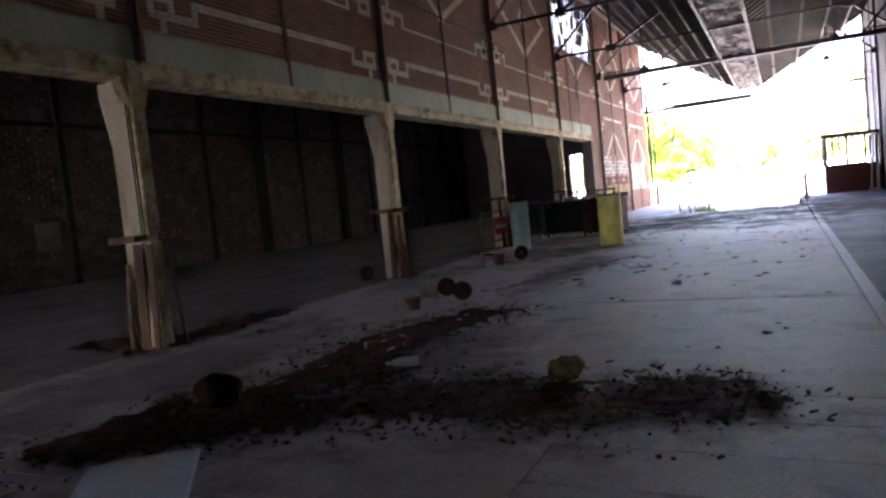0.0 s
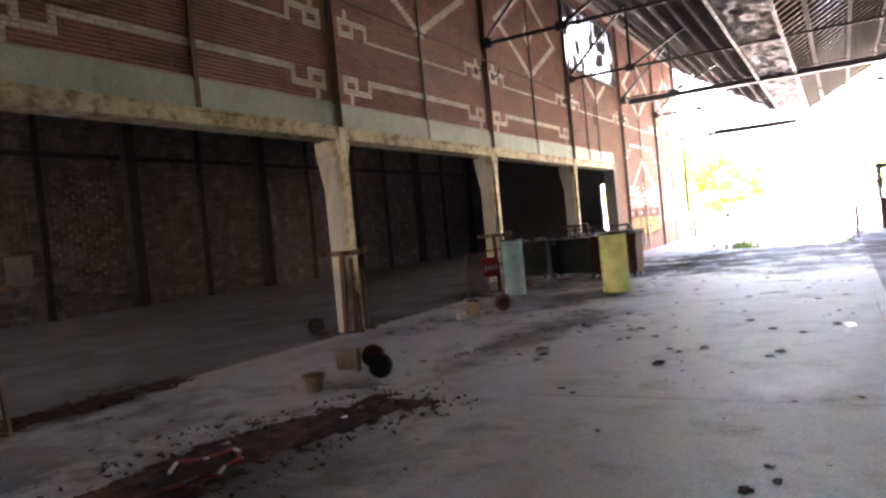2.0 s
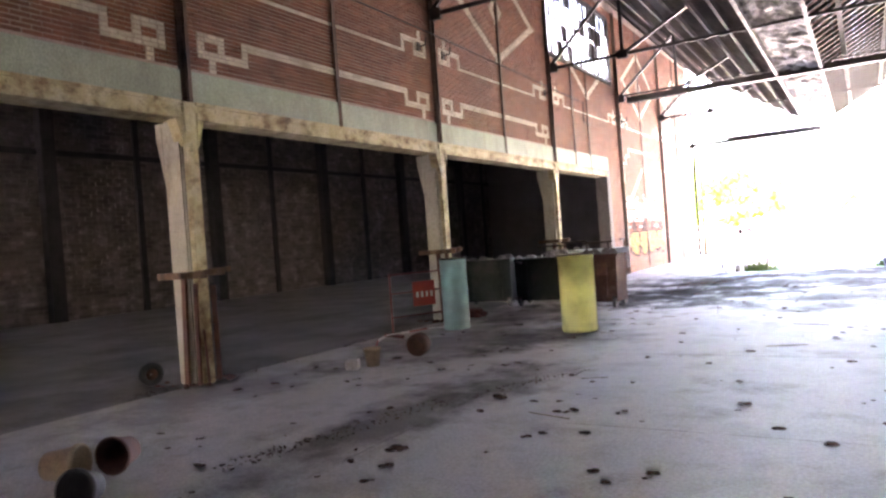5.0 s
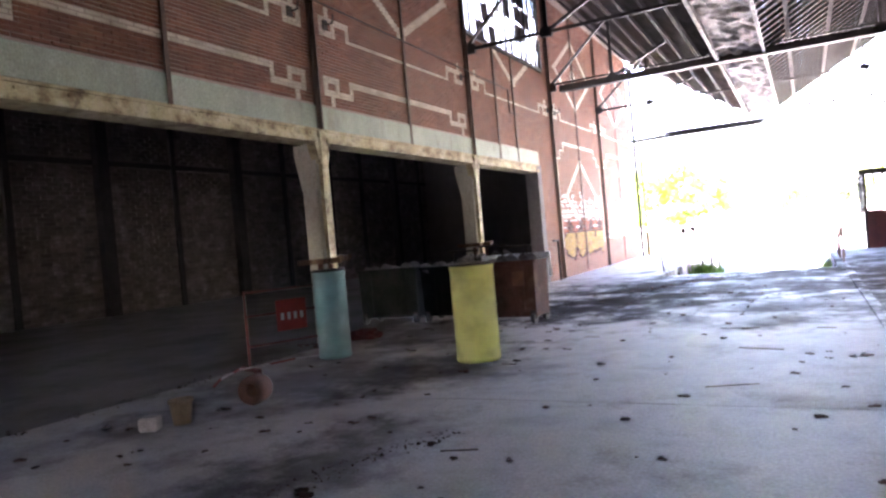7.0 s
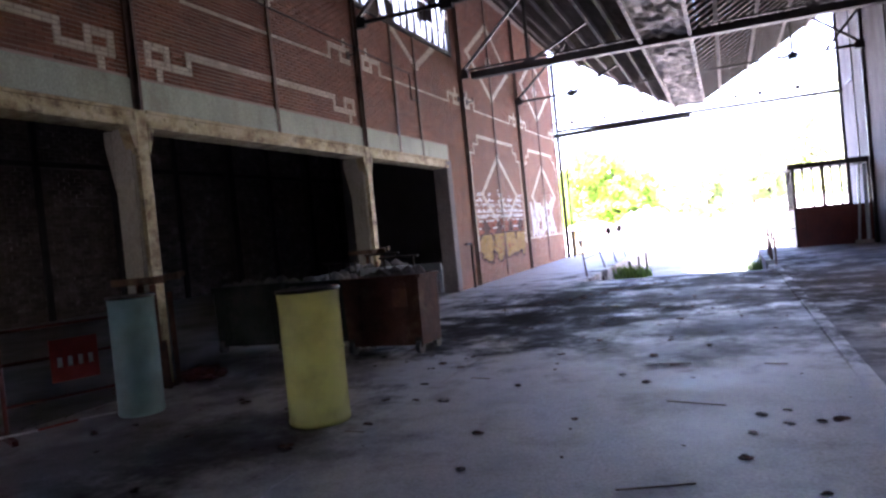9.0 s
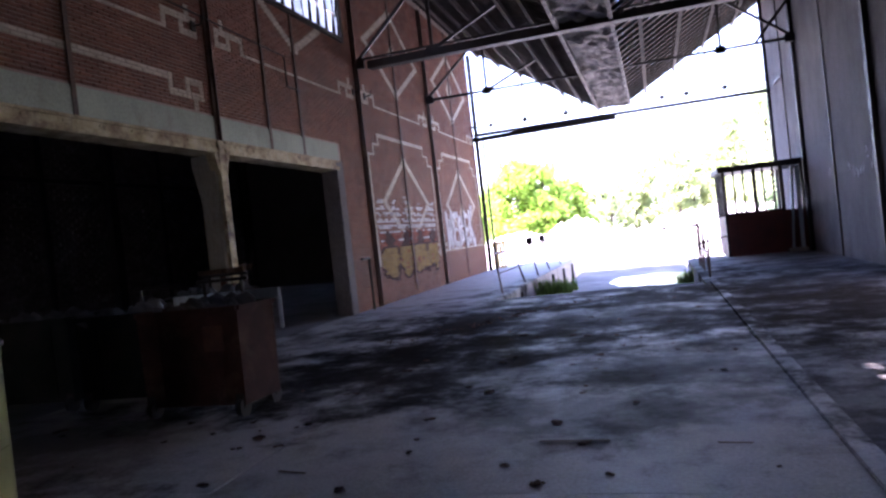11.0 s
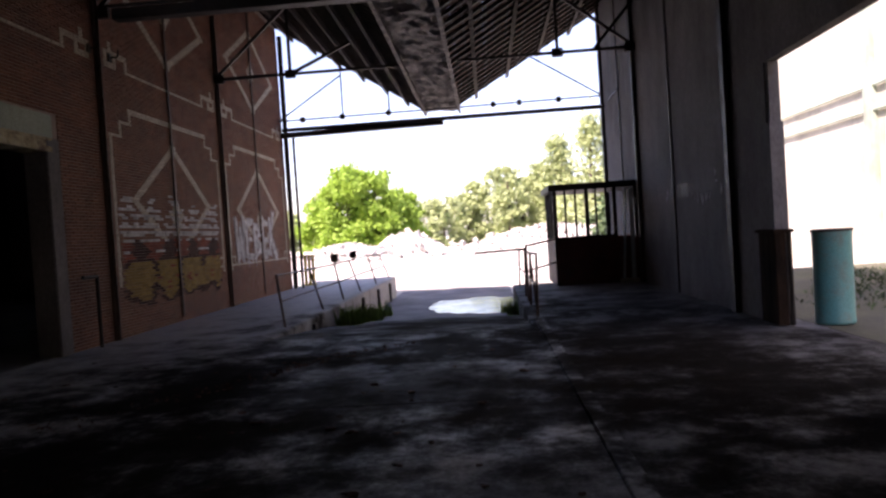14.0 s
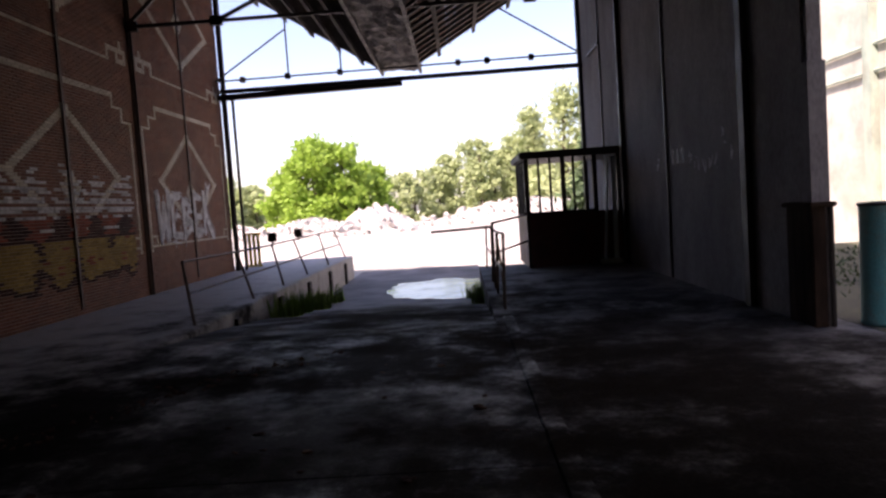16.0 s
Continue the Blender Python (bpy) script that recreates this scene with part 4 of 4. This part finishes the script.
for i in range(9):
    bm = bmesh.new()
    bar(bm, (.2 + .13 * i, .03, 1.2), (.23 + .13 * i + .05 * (-1) ** i, .03, 1.3 + .05 * (i % 3)), .05, .006)
    part("glass_shard", bm, PANE, t, "jagged remains of a pane")
bm = bmesh.new()
bar(bm, (W - .45, -.02, .06), (W - .3, .03, 2.3), .12, .04)
bar(bm, (W - .2, -.05, .06), (W - .16, .03, 2.3), .1, .04)
part("leaning_board", bm, PANEL, t, "pale boards leaning at the booth")
bm = bmesh.new()
box(bm, W - .55, -.25, 0, W - .1, 0, .1, bevel=.02)
part("step", bm, BLOCK, t)

# posts and cladding by the side opening
t = thing("corner_casing", pose(RX, 24.5, 0), "short dark timber casing at the wall corner", "casing")
for i in range(3):
    part("board", B(-.06, -.44 + i * .175, 0, -.024, -.275 + i * .175, 1.2, bevel=.006), CASING, t)
part("end_board", B(-.06, -.48, 0, .07, -.444, 1.2, bevel=.006), CASING, t)
part("cap", B(-.09, -.52, 1.2, .17, .12, 1.25, bevel=.01), CASING, t)
bm = bmesh.new()
bar(bm, (.13, -.46, 0), (.13, -.46, 1.22), .055, round_=True)
part("post", bm, DARKSTEEL, t, "thin dark steel post")

# broken pipes on wall by the jamb
t = thing("pipe_bracket", pose(WX, 25.6, 0), "bent dark pipe standing at the wall", "pipe")
bm = bmesh.new()
bar(bm, (.15, 0, 0), (.15, 0, 1.15), .06, round_=True)
bar(bm, (.15, 0, 1.15), (.15, -.4, 1.15), .06, round_=True)
part("pipe", bm, DARKSTEEL, t)
bm = bmesh.new()
for a, b in (((0, 8.6, 5.35), (0, 15, 5.25)), ((0, 15, 5.25), (0, 20.6, 5.12)), ((0, 20.6, 5.12), (0, 22.9, 5.05)), ((0, 22.9, 5.05), (0, 22.9, 4.5)), ((0, 22.9, 4.5), (0, 23.4, 4.5))):
    bar(bm, (WX + .07, a[1], a[2]), (WX + .07, b[1], b[2]), .03, round_=True, segs=6)
solo("conduit", bm, DARKSTEEL, "thin rusty conduit running along the brick wall", "conduit")
for i, y in enumerate((14.55, 15.4, 20.3, 26.1, 26.75)):
    bm = bmesh.new()
    bar(bm, (WX, y, 4.95), (WX + .16, y, 4.95), .03, round_=True, segs=6)
    bar(bm, (WX + .16, y, 4.95), (WX + .18, y, 5.08), .03, round_=True, segs=6)
    box(bm, WX, y - .05, 4.88, WX + .03, y + .05, 5.02)
    solo("hook", bm, DARKSTEEL, "bent steel hook on the brick wall", "hook", "wall hooks")
# yellow post at the end of the dock
t = thing("safety_gate", pose(-6.15, 38.0, 0), "yellow painted slatted guard panel at the dock end", "guard panel")
for i in range(4):
    part("slat", B(-.24 + i * .13, -.02, .06, -.15 + i * .13, .02, 1.05, bevel=.006), YELLOW, t)
for z in (.02, .98):
    part("rail", B(-.26, .022, z, .27, .05, z + .07, bevel=.006), YELLOW, t)
for y in (32.0, 34.4):
    t = thing("lamp_box", pose(-3.86, y - .1, .95), "small dark box fixed on the handrail", "box", "rail boxes")
    part("case", B(-.09, -.06, 0, .09, .06, .2, bevel=.015), DARKSTEEL, t)
    part("bracket", B(-.02, -.02, -.08, .02, .02, 0), DARKSTEEL, t)
t = thing("pipe_barrier", pose(.72, 29.0, 0), "rusty pipe barrier between ramp and booth", "barrier")
for a, b in (((0, 0, 0), (0, 0, 1.14)), ((0, 0, 1.06), (-1.05, 0, 1.03)), ((0, 0, 1.12), (.9, 3.15, 1.16)), ((0, 0, .6), (.9, 3.15, .6)), ((.12, -.4, 0), (.06, -.1, .95))):
    bm = bmesh.new()
    bar(bm, a, b, .045, round_=True)
    part("pipe", bm, STEEL, t)

# ---- outside ----
bm = bmesh.new()
n = 60
pts = {}
for i in range(n + 1):
    for j in range(n + 1):
        x, y = -300 + 600 * i / n, -100 + 700 * j / n
        pts[i, j] = bm.verts.new((x, y, GZ - .012 - (.6 if y < 33 and -25 < x < 14 else 0)))
for i in range(n):
    for j in range(n):
        bm.faces.new((pts[i, j], pts[i + 1, j], pts[i + 1, j + 1], pts[i, j + 1]))
setting("ground", bm, GROUND, "pale gravel yard reaching the horizon", "ground")
bm = bmesh.new()
bmesh.ops.create_circle(bm, cap_ends=True, segments=48, radius=1)
for v in bm.verts:
    a = math.atan2(v.co.y, v.co.x)
    r = 1 + .3 * noise.noise((math.cos(a) * 1.5, math.sin(a) * 1.5, 3)) + .15 * noise.noise((math.cos(a) * 5, math.sin(a) * 5, 1))
    v.co = Vector((-.5 + 1.5 * r * math.cos(a), 36.2 + 2.2 * r * math.sin(a), GZ + .006))
setting("puddle", bm, WATER, "shallow puddle reflecting the sky", "water")
# side yard and pale building
setting("side_yard", B(RX + .4, -12, -.3, 13.2, 33.4, -.002), YARD, "mossy side yard with weeds, shade put into its dark colour", "ground")
far = setting("wall_side_building", B(12.8, -14, -.8, 13.2, 60, 11), RENDERWALL, "pale rendered wall of the neighbouring building", "wall")
bm = bmesh.new()
for y in (30, 38.5, 47):
    box(bm, 12.55, y - .2, -.4, 12.8, y + .2, 11)
for z in (4.6, 5.4):
    bar(bm, (12.7, 8, z), (12.7, 58, z), .12, round_=True)
setting("side_wall_pipes", bm, PAINTED, "pale pipes and pilasters", "wall", far)
bm = bmesh.new()
bar(bm, (12.6, 37.0, 2.1), (12.8, 37.0, 2.1), .4, .4)
setting("wall_box", bm, DARKSTEEL, "small dark box", "wall", far)


def tufts(name, spots, label, seed, h=(.1, .3), mat=GRASS):
    r = random.Random(seed)
    bm = bmesh.new()
    for x, y, z, s, k in spots:
        for i in range(k):
            a, d = r.uniform(0, 6.3), s * math.sqrt(r.random())
            px, py, hh = x + d * math.cos(a), y + d * math.sin(a), r.uniform(*h)
            w, b = r.uniform(.01, .03), r.uniform(0, 6.3)
            v = [bm.verts.new(p) for p in ((px - w * math.cos(b), py - w * math.sin(b), z), (px + w * math.cos(b), py + w * math.sin(b), z),
                                           (px + r.uniform(-.1, .1), py + r.uniform(-.1, .1), z + hh))]
            bm.faces.new(v)
    solo(name, bm, mat, label, "weeds", kind="stuff")


tufts("weeds", [(-3.2, 30.0, ramp(30), .3, 150), (-3.25, 31.2, ramp(31.2), .3, 220), (-3.2, 32.6, ramp(32.6), .35, 260), (-3.2, 34.5, GZ, .35, 160), (.5, 30.5, ramp(30.5), .2, 60), (.4, 33.6, GZ, .3, 90)],
      "bright green weeds along the foot of the dock", 3, (.15, .5))
tufts("yard_grass", [(6 + i * .55, 26 + (i * 7 % 6), 0, 1.2, 200) for i in range(12)], "thin yellowish grass in the side yard", 4, (.03, .1), LEAF_C)


def heap(cx, cy, rx, ry, h, label, seed, mat=RUBBLE, stones=200):
    r = random.Random(seed)
    bm = bmesh.new()
    rings = []
    for k in range(9):
        f = k / 8
        ring = []
        for i in range(36):
            a = 2 * math.pi * i / 36
            q = 1 + .25 * noise.noise((math.cos(a) * 2 + seed, math.sin(a) * 2, f))
            ring.append(bm.verts.new((cx + rx * (1 - f) * q * math.cos(a), cy + ry * (1 - f) * q * math.sin(a),
                                      GZ - .05 + h * (1 - (1 - f) ** 1.7) * (1 + .2 * noise.noise((math.cos(a) * 3, f * 4, seed))))))
        rings.append(ring)
    for a, b in zip(rings, rings[1:]):
        for i in range(36):
            bm.faces.new((a[i], a[(i + 1) % 36], b[(i + 1) % 36], b[i]))
    for i in range(stones):
        a, f = r.uniform(0, 6.3), r.random() ** .7
        p = (cx + rx * f * math.cos(a), cy + ry * f * math.sin(a), GZ + h * (1 - f ** 1.7))
        bmesh.ops.create_cube(bm, size=r.uniform(.15, .6), matrix=Matrix.Translation(p) @ pose(0, 0, 0, r.uniform(0, 90), r.uniform(0, 90), r.uniform(0, 90)) @ Matrix.Diagonal((1.5, 1, .6, 1)))
    solo("mound", bm, mat, label, "rubble heap", "rubble heaps")


heap(-8.7, 90, 4.6, 5, 2.7, "pale conical heap of crushed rubble", 1, stones=60)
heap(-25, 86, 12, 5, 1.5, "long bank of broken concrete and timber", 2)
heap(-14.5, 86, 6, 4, 1.6, "bank of broken concrete rubble", 5)
heap(8, 102, 14, 6, 2.5, "long pale bank of rubble", 3)
heap(30, 105, 18, 8, 2.4, "long pale bank of rubble", 4)
heap(-52, 110, 22, 8, 2.4, "long pale bank of rubble", 6)


def tree(x, y, h, r, leaf, label, seed, clumps=60, leaves=42, conifer=False, size=.4, group="yard trees"):
    rd = random.Random(seed)
    t = thing("tree", pose(x, y, GZ), label, "tree", group)
    bm = bmesh.new()
    lathe(bm, [(.03 * h, -.1), (.022 * h, h * .25), (.014 * h, h * .6), (.004 * h, h * .95)], 8)
    centers = []
    for i in range(clumps):
        f = rd.random()
        a = rd.uniform(0, 6.3)
        if conifer:
            z = h * (.1 + .88 * f)
            d = r * (1 - f) * rd.uniform(.3, 1)
        else:
            z = h * (.03 + .92 * f)
            d = r * math.sin(math.pi * (.2 + .72 * f)) ** .6 * math.sqrt(rd.random()) * rd.uniform(.75, 1.12)
        centers.append(Vector((d * math.cos(a), d * math.sin(a), z)))
        if i % 4 == 0:
            bar(bm, (0, 0, max(.1 * h, z * .7)), centers[-1], .006 * h, round_=True, segs=5)
    part("trunk", bm, BARK, t)
    verts, faces = [], []
    for c in centers:
        cr = r * rd.uniform(.16, .3)
        for k in range(leaves):
            d = Vector((rd.gauss(0, 1), rd.gauss(0, 1), rd.gauss(0, .8)))
            p = c + d * cr * .55
            u = Vector((rd.gauss(0, 1), rd.gauss(0, 1), rd.gauss(0, 1))).normalized()
            w = u.orthogonal().normalized()
            s = size * rd.uniform(.5, 1.2)
            b = len(verts)
            verts += [tuple(p - u * s), tuple(p + w * s * .6), tuple(p + u * s), tuple(p - w * s * .6)]
            faces.append((b, b + 1, b + 2, b + 3))
    me = bpy.data.meshes.new("crown")
    me.from_pydata(verts, [], faces)
    me.materials.append(leaf)
    ob = new("crown", me)
    ob.parent = t
    return t


tree(-15.6, 94, 10.6, 3.5, LEAF_A, "broad bright green leafy tree behind rubble", 1, 110, 80, size=.3)
tree(-12.6, 95, 10.2, 3.2, LEAF_A, "bright green leafy tree beside a broader one", 7, 100, 80, size=.3)
tree(-19.4, 97, 7.2, 3.0, LEAF_A, "low bright green bushy tree", 2, 70, 60, size=.3)
tree(-10.6, 99, 8.2, 3.0, LEAF_A, "bright green leafy tree", 3, 70, 60, size=.3)
rd = random.Random(77)
for i in range(44):
    x = -66 + i * 2.7 + rd.uniform(-1.2, 1.2)
    con = rd.random() < .4
    hh = (7.5 + max(0, x + 12) * .3) * rd.uniform(.85, 1.15) + (1.5 if con else 0)
    tree(x, rd.uniform(126, 150), hh, hh * rd.uniform(.34, .42) if con else rd.uniform(3.2, 4.4), LEAF_C if con and rd.random() < .35 else LEAF_B,
         "tall conifer in the far wood" if con else "pale green tree in the far wood", 100 + i, 64 if con else 46, 32, con, .5, "far wood")
tree(15.0, 92, 10.5, 3.6, LEAF_C, "dark green conifer beside the yard", 55, 90, 50, True, .4)

# ---- graffiti tag and small painted letters ----
# strokes of each sprayed letter shape: (along, up) pairs in a unit cell
SHAPES = [[((0, 1), (.2, 0)), ((.2, 0), (.45, .75)), ((.45, .75), (.7, 0)), ((.7, 0), (.95, 1))],
          [((.1, 0), (.1, 1)), ((.1, .92), (.9, 1)), ((.1, .5), (.75, .52)), ((.1, .05), (.9, 0))],
          [((.1, 0), (.1, .95)), ((.1, .95), (.8, .75)), ((.8, .75), (.2, .5)), ((.2, .5), (.9, .25)), ((.9, .25), (.1, .03))],
          [((.1, 0), (.15, 1)), ((.1, .95), (.9, .9)), ((.1, .5), (.8, .45)), ((.1, .06), (.95, .1))],
          [((.1, 0), (.1, 1)), ((.1, .5), (.8, 1.1)), ((.1, .55), (1.05, -.1))]]
rnd = random.Random(31)
tag = thing("graffiti_tag", pose(WX, 32.45, 1.15), "large sprayed white graffiti tag on the brick wall", "graffiti")
for k, strokes in enumerate(SHAPES):
    bm = bmesh.new()
    h = 1.0 + (.12, 0, -.05, .02, .15)[k]
    for i, ((a, b), (c, d)) in enumerate(strokes):
        bar(bm, (.007 + .0005 * i, k * .68 + a * .62, b * h), (.007 + .0005 * i, k * .68 + c * .62, d * h), .008, rnd.uniform(.1, .2))
        for q in range(3):
            e, g, w = rnd.uniform(-.16, .16), rnd.uniform(-.16, .16), rnd.uniform(.03, .07)
            bar(bm, (.006, k * .68 + a * .62 + e, b * h + g), (.006, k * .68 + c * .62 + g, d * h + e), .008, w)
    for q in range(4):
        y, z = k * .68 + rnd.uniform(.05, .6), rnd.uniform(.1, .8)
        bar(bm, (.005, y, z), (.005, y + rnd.uniform(-.02, .02), z - rnd.uniform(.15, .4)), .006, .025)
    part("letter_shape", bm, G_WHITE, tag)
scrawl = thing("graffiti_scrawl", pose(RX, 25.8, 2.0), "small pale and dark scrawled marks on the grey wall", "graffiti")
for k in range(14):
    y = .28 * k + rnd.uniform(-.05, .05)
    bm = bmesh.new()
    dark = 7 < k < 13
    if dark:
        bar(bm, (-.004, y, -.12), (-.004, y + .05, .12), .005, .09)
    else:
        z = rnd.uniform(-.25, .25)
        for q in range(3):
            bar(bm, (-.004, y + rnd.uniform(-.1, .1), z + rnd.uniform(-.12, .12)), (-.004, y + rnd.uniform(-.1, .1), z + rnd.uniform(-.12, .12)), .005, .025)
    part("mark", bm, BLACKPL if dark else G_WHITE, scrawl)

# ---- bricks of the wall, cut by the cream pattern ----
CH = .0525


def stroke_rect(out, z, y0, y1, z0, z1):
    if z0 <= z < z1:
        out.append((y0, y1))


def stroke_line(out, z, ya, za, yb, zb, w):
    """The stretch of a course that a slanting stroke of height w covers."""
    lo, hi = min(za, zb) - w / 2, max(za, zb) + w / 2
    if lo <= z < hi:
        u = (z - za) / (zb - za)
        half = abs(w * (yb - ya) / (zb - za)) / 2 + .05
        y = ya + (yb - ya) * max(0, min(1, u))
        out.append((y - half, y + half))


def motif(out, z, y, s, zb, up):
    """A square with a stem and a stepped line start. s: way along the wall; up: +1 with the stem below, -1 above."""
    def R(a, b, c, d):
        ya, yb = sorted((y + s * a, y + s * b))
        za, zc = sorted((zb + up * c, zb + up * d))
        stroke_rect(out, z, ya, yb, za, zc)
    R(0, .42, .48, .38)
    R(0, .42, .27, .17)
    R(0, .11, .17, .48)
    R(.31, .42, .17, .48)
    R(.16, .27, -.02, .17)
    R(.42, .8, .17, .27)
    R(.7, .8, .27, .48)


def cream_spans(z):
    out = []
    bays = [-7.3, -1.7] + BAY
    for a, b in zip(bays, bays[1:]):
        low = b <= 26
        if low or a > 26:
            if low:
                motif(out, z, a + .22, 1, 3.66, 1)
                motif(out, z, b - .22, -1, 3.66, 1)
                stroke_rect(out, z, a + .92, b - .92, 4.05, 4.14)
            else:
                for s, q in ((1, a + .22), (-1, b - .22)):
                    for r0, r1, c, d in ((0, .1, .9, 3.55), (0, .45, 3.55, 3.64), (.35, .45, 3.64, 3.9), (.35, .8, 3.82, 3.9), (.72, .8, 3.9, 4.1), (0, .35, .98, 1.07), (.1, .35, 1.2, 1.28),
                                         (.28, .36, .98, 1.28)):
                        ya, yb = sorted((q + s * r0, q + s * r1))
                        stroke_rect(out, z, ya, yb, c, d)
                stroke_rect(out, z, a + .92, b - .92, 4.05, 4.14)
                stroke_rect(out, z, a + .25, b - .25, .98, 1.07)
                m, hw = (a + b) / 2, 1.72
                for za, zb in ((2.46, 3.6), (2.46, 1.32)):
                    for s in (-1, 1):
                        stroke_line(out, z, m + s * hw, za, m, zb, .12)
                for za, zb in ((2.2, 2.45), (2.2, 1.95)):
                    for s in (-1, 1):
                        stroke_line(out, z, m + s * .22, za, m, zb, .1)
        motif(out, z, a + .22, 1, 5.24, -1)
        motif(out, z, b - .22, -1, 5.24, -1)
        stroke_rect(out, z, a + .92, b - .92, 4.76, 4.85)
        m, hw = (a + b) / 2, 1.92
        for za, zb in ((6.42, 7.55), (6.42, 5.33)):
            for s in (-1, 1):
                stroke_line(out, z, m + s * hw, za, m, zb, .12)
        for za, zb in ((6.4, 6.65), (6.4, 6.15)):
            for s in (-1, 1):
                stroke_line(out, z, m + s * .22, za, m, zb, .1)
    return sorted(out)


def painted(y, z):
    """Which sprayed colour covers a brick of the solid wall, if any."""
    if not 26.75 < y < 31.25:
        return None
    q = noise.noise((y * 1.4, z * 2.0, 7))
    fine = noise.noise((y * 5, z * 7, 5))
    near = min((27.4, 28.55, 29.7, 30.75), key=lambda c: abs(c - y))
    d = math.hypot((y - near) / .66, (z - 1.02) / .48) + .4 * noise.noise((y * 2.1, z * 2.6, 11)) + .15 * noise.noise((y * 6, z * 6, 4))
    eye = math.hypot((y - near - .05) / .3, (z - 1.52) / .2) + .5 * noise.noise((y * 3, z * 4, 9))
    top = 2.25 + .35 * noise.noise((y * 2.2, 0, 3)) + .22 * abs(math.sin(y * 3.3))
    if eye < 1:
        return G_DARK
    if d < .84 and z < 1.3:
        return G_OCHRE if fine < .45 else G_RED
    if d < 1.06 and z < 1.36:
        return G_DARK
    if 1.25 < z < 1.75:
        return G_WHITE if int(z / CH) % 4 == 0 and fine > -.1 else G_RED if q + fine * .5 > -.45 else None
    if 1.7 < z < top:
        return G_WHITE if int(z / CH) % 3 and fine + .4 * noise.noise((y * 9, z, 2)) > -.2 else None
    return None


buckets = {}
pieces = []
rb = random.Random(5)


def add_brick(mat, y0, y1, z0, z1, x):
    vs, fs = buckets.setdefault(mat, ([], []))
    b = len(vs)
    xb, e = WX - .02, .004
    vs += [(xb, y0, z0), (xb, y1, z0), (xb, y1, z1), (xb, y0, z1), (x, y0 + e, z0 + e), (x, y1 - e, z0 + e), (x, y1 - e, z1 - e), (x, y0 + e, z1 - e)]
    fs += [(b + 4, b + 5, b + 6, b + 7), (b, b + 1, b + 5, b + 4), (b + 1, b + 2, b + 6, b + 5), (b + 2, b + 3, b + 7, b + 6), (b + 3, b, b + 4, b + 7)]


z = .0
row = 0
while z < 8.35:
    zc = z + CH / 2
    ranges = [(JAMB + .12, END)] if z < 3.645 else [(-9.0, 20.55), (25.8, END)] if 6.0 < z < 8.05 else [(-9.0, END)]
    spans = cream_spans(zc)
    for ra, rb_ in ranges:
        marks = [ra]
        k = math.ceil((ra + (row % 2) * .1) / .2)
        while True:
            y = k * .2 - (row % 2) * .1
            k += 1
            if y <= ra + .02:
                continue
            if y >= rb_ - .02:
                break
            marks.append(y)
        marks.append(rb_)
        cuts = set(marks)
        for a, b in spans:
            for v in (a, b):
                if ra < v < rb_:
                    cuts.add(v)
        cuts = sorted(cuts)
        for a, b in zip(cuts, cuts[1:]):
            if b - a < .012:
                continue
            mid = (a + b) / 2
            cream = any(s <= mid <= e for s, e in spans)
            x = WX + rb.uniform(-.004, .003)
            paint = painted(mid, zc) if z < 3 else None
            if not cream and not paint and 8.0 < mid < 14.5 and 3.7 < z < 4.0 and abs(b - a - .2) < .001 and len(pieces) < 300:
                pieces.append((mid, zc, x))
                continue
            if paint:
                add_brick(paint, a, b, z + .003, z + CH - .002, x)
            else:
                add_brick(CREAM if cream else BRICK, a + .004, b - .004, z + .004, z + CH - .004, x)
    z += CH
    row += 1
for mat, (vs, fs) in buckets.items():
    me = bpy.data.meshes.new("brickwork")
    me.from_pydata(vs, [], fs)
    me.materials.append(mat)
    me.update()
    ob = new("brickwork", me)
    ob.parent = wall_west
    tagged(ob, "rows of bricks", kind="stuff")
bm = bmesh.new()
box(bm, -.02, -.096, -CH / 2 + .004, 0, .096, CH / 2 - .004)
brick_mesh = mesh_of("brick", bm, BRICK_P)
for y, zc, x in pieces:
    ob = new("brick", brick_mesh)
    ob.location = (x, y, zc)
    ob.parent = wall_west

# ---- floor slabs ----
slab_meshes = {}
sx = [-6.6, -2.98, .64]
sy = [Y0 + i * 2.98 for i in range(12)]
for a, b in zip(sx, sx[1:]):
    for c, d in zip(sy, sy[1:] + [25.25]):
        d = min(d, 25.25)
        if d - c < .1:
            continue
        if -3.2 < c < 2.8:
            continue
        key = (round(b - a, 3), round(d - c, 3))
        if key not in slab_meshes:
            bm = bmesh.new()
            box(bm, .002, .002, -.011, b - a - .002, d - c - .002, 0, bevel=.003)
            slab_meshes[key] = mesh_of("slab", bm, CONCRETE)
        ob = new("slab", slab_meshes[key])
        ob.location = (a, c, rb.uniform(-.003, .003))
        ob.parent = slabs_parent
# smaller blocks of the older floor at the start of the walk
tile_meshes = []
for k in range(3):
    bm = bmesh.new()
    box(bm, .003, .003, -.011, .902, .494, 0, bevel=.004)
    tile_meshes.append(mesh_of("floor_block", bm, CONCRETE))
for i in range(8):
    for j in range(12):
        ob = new("floor_block", tile_meshes[(i + j) % 3])
        ob.location = (-6.6 + i * .905, -3.04 + j * .4967, rb.uniform(-.003, .002))
        ob.parent = slabs_parent
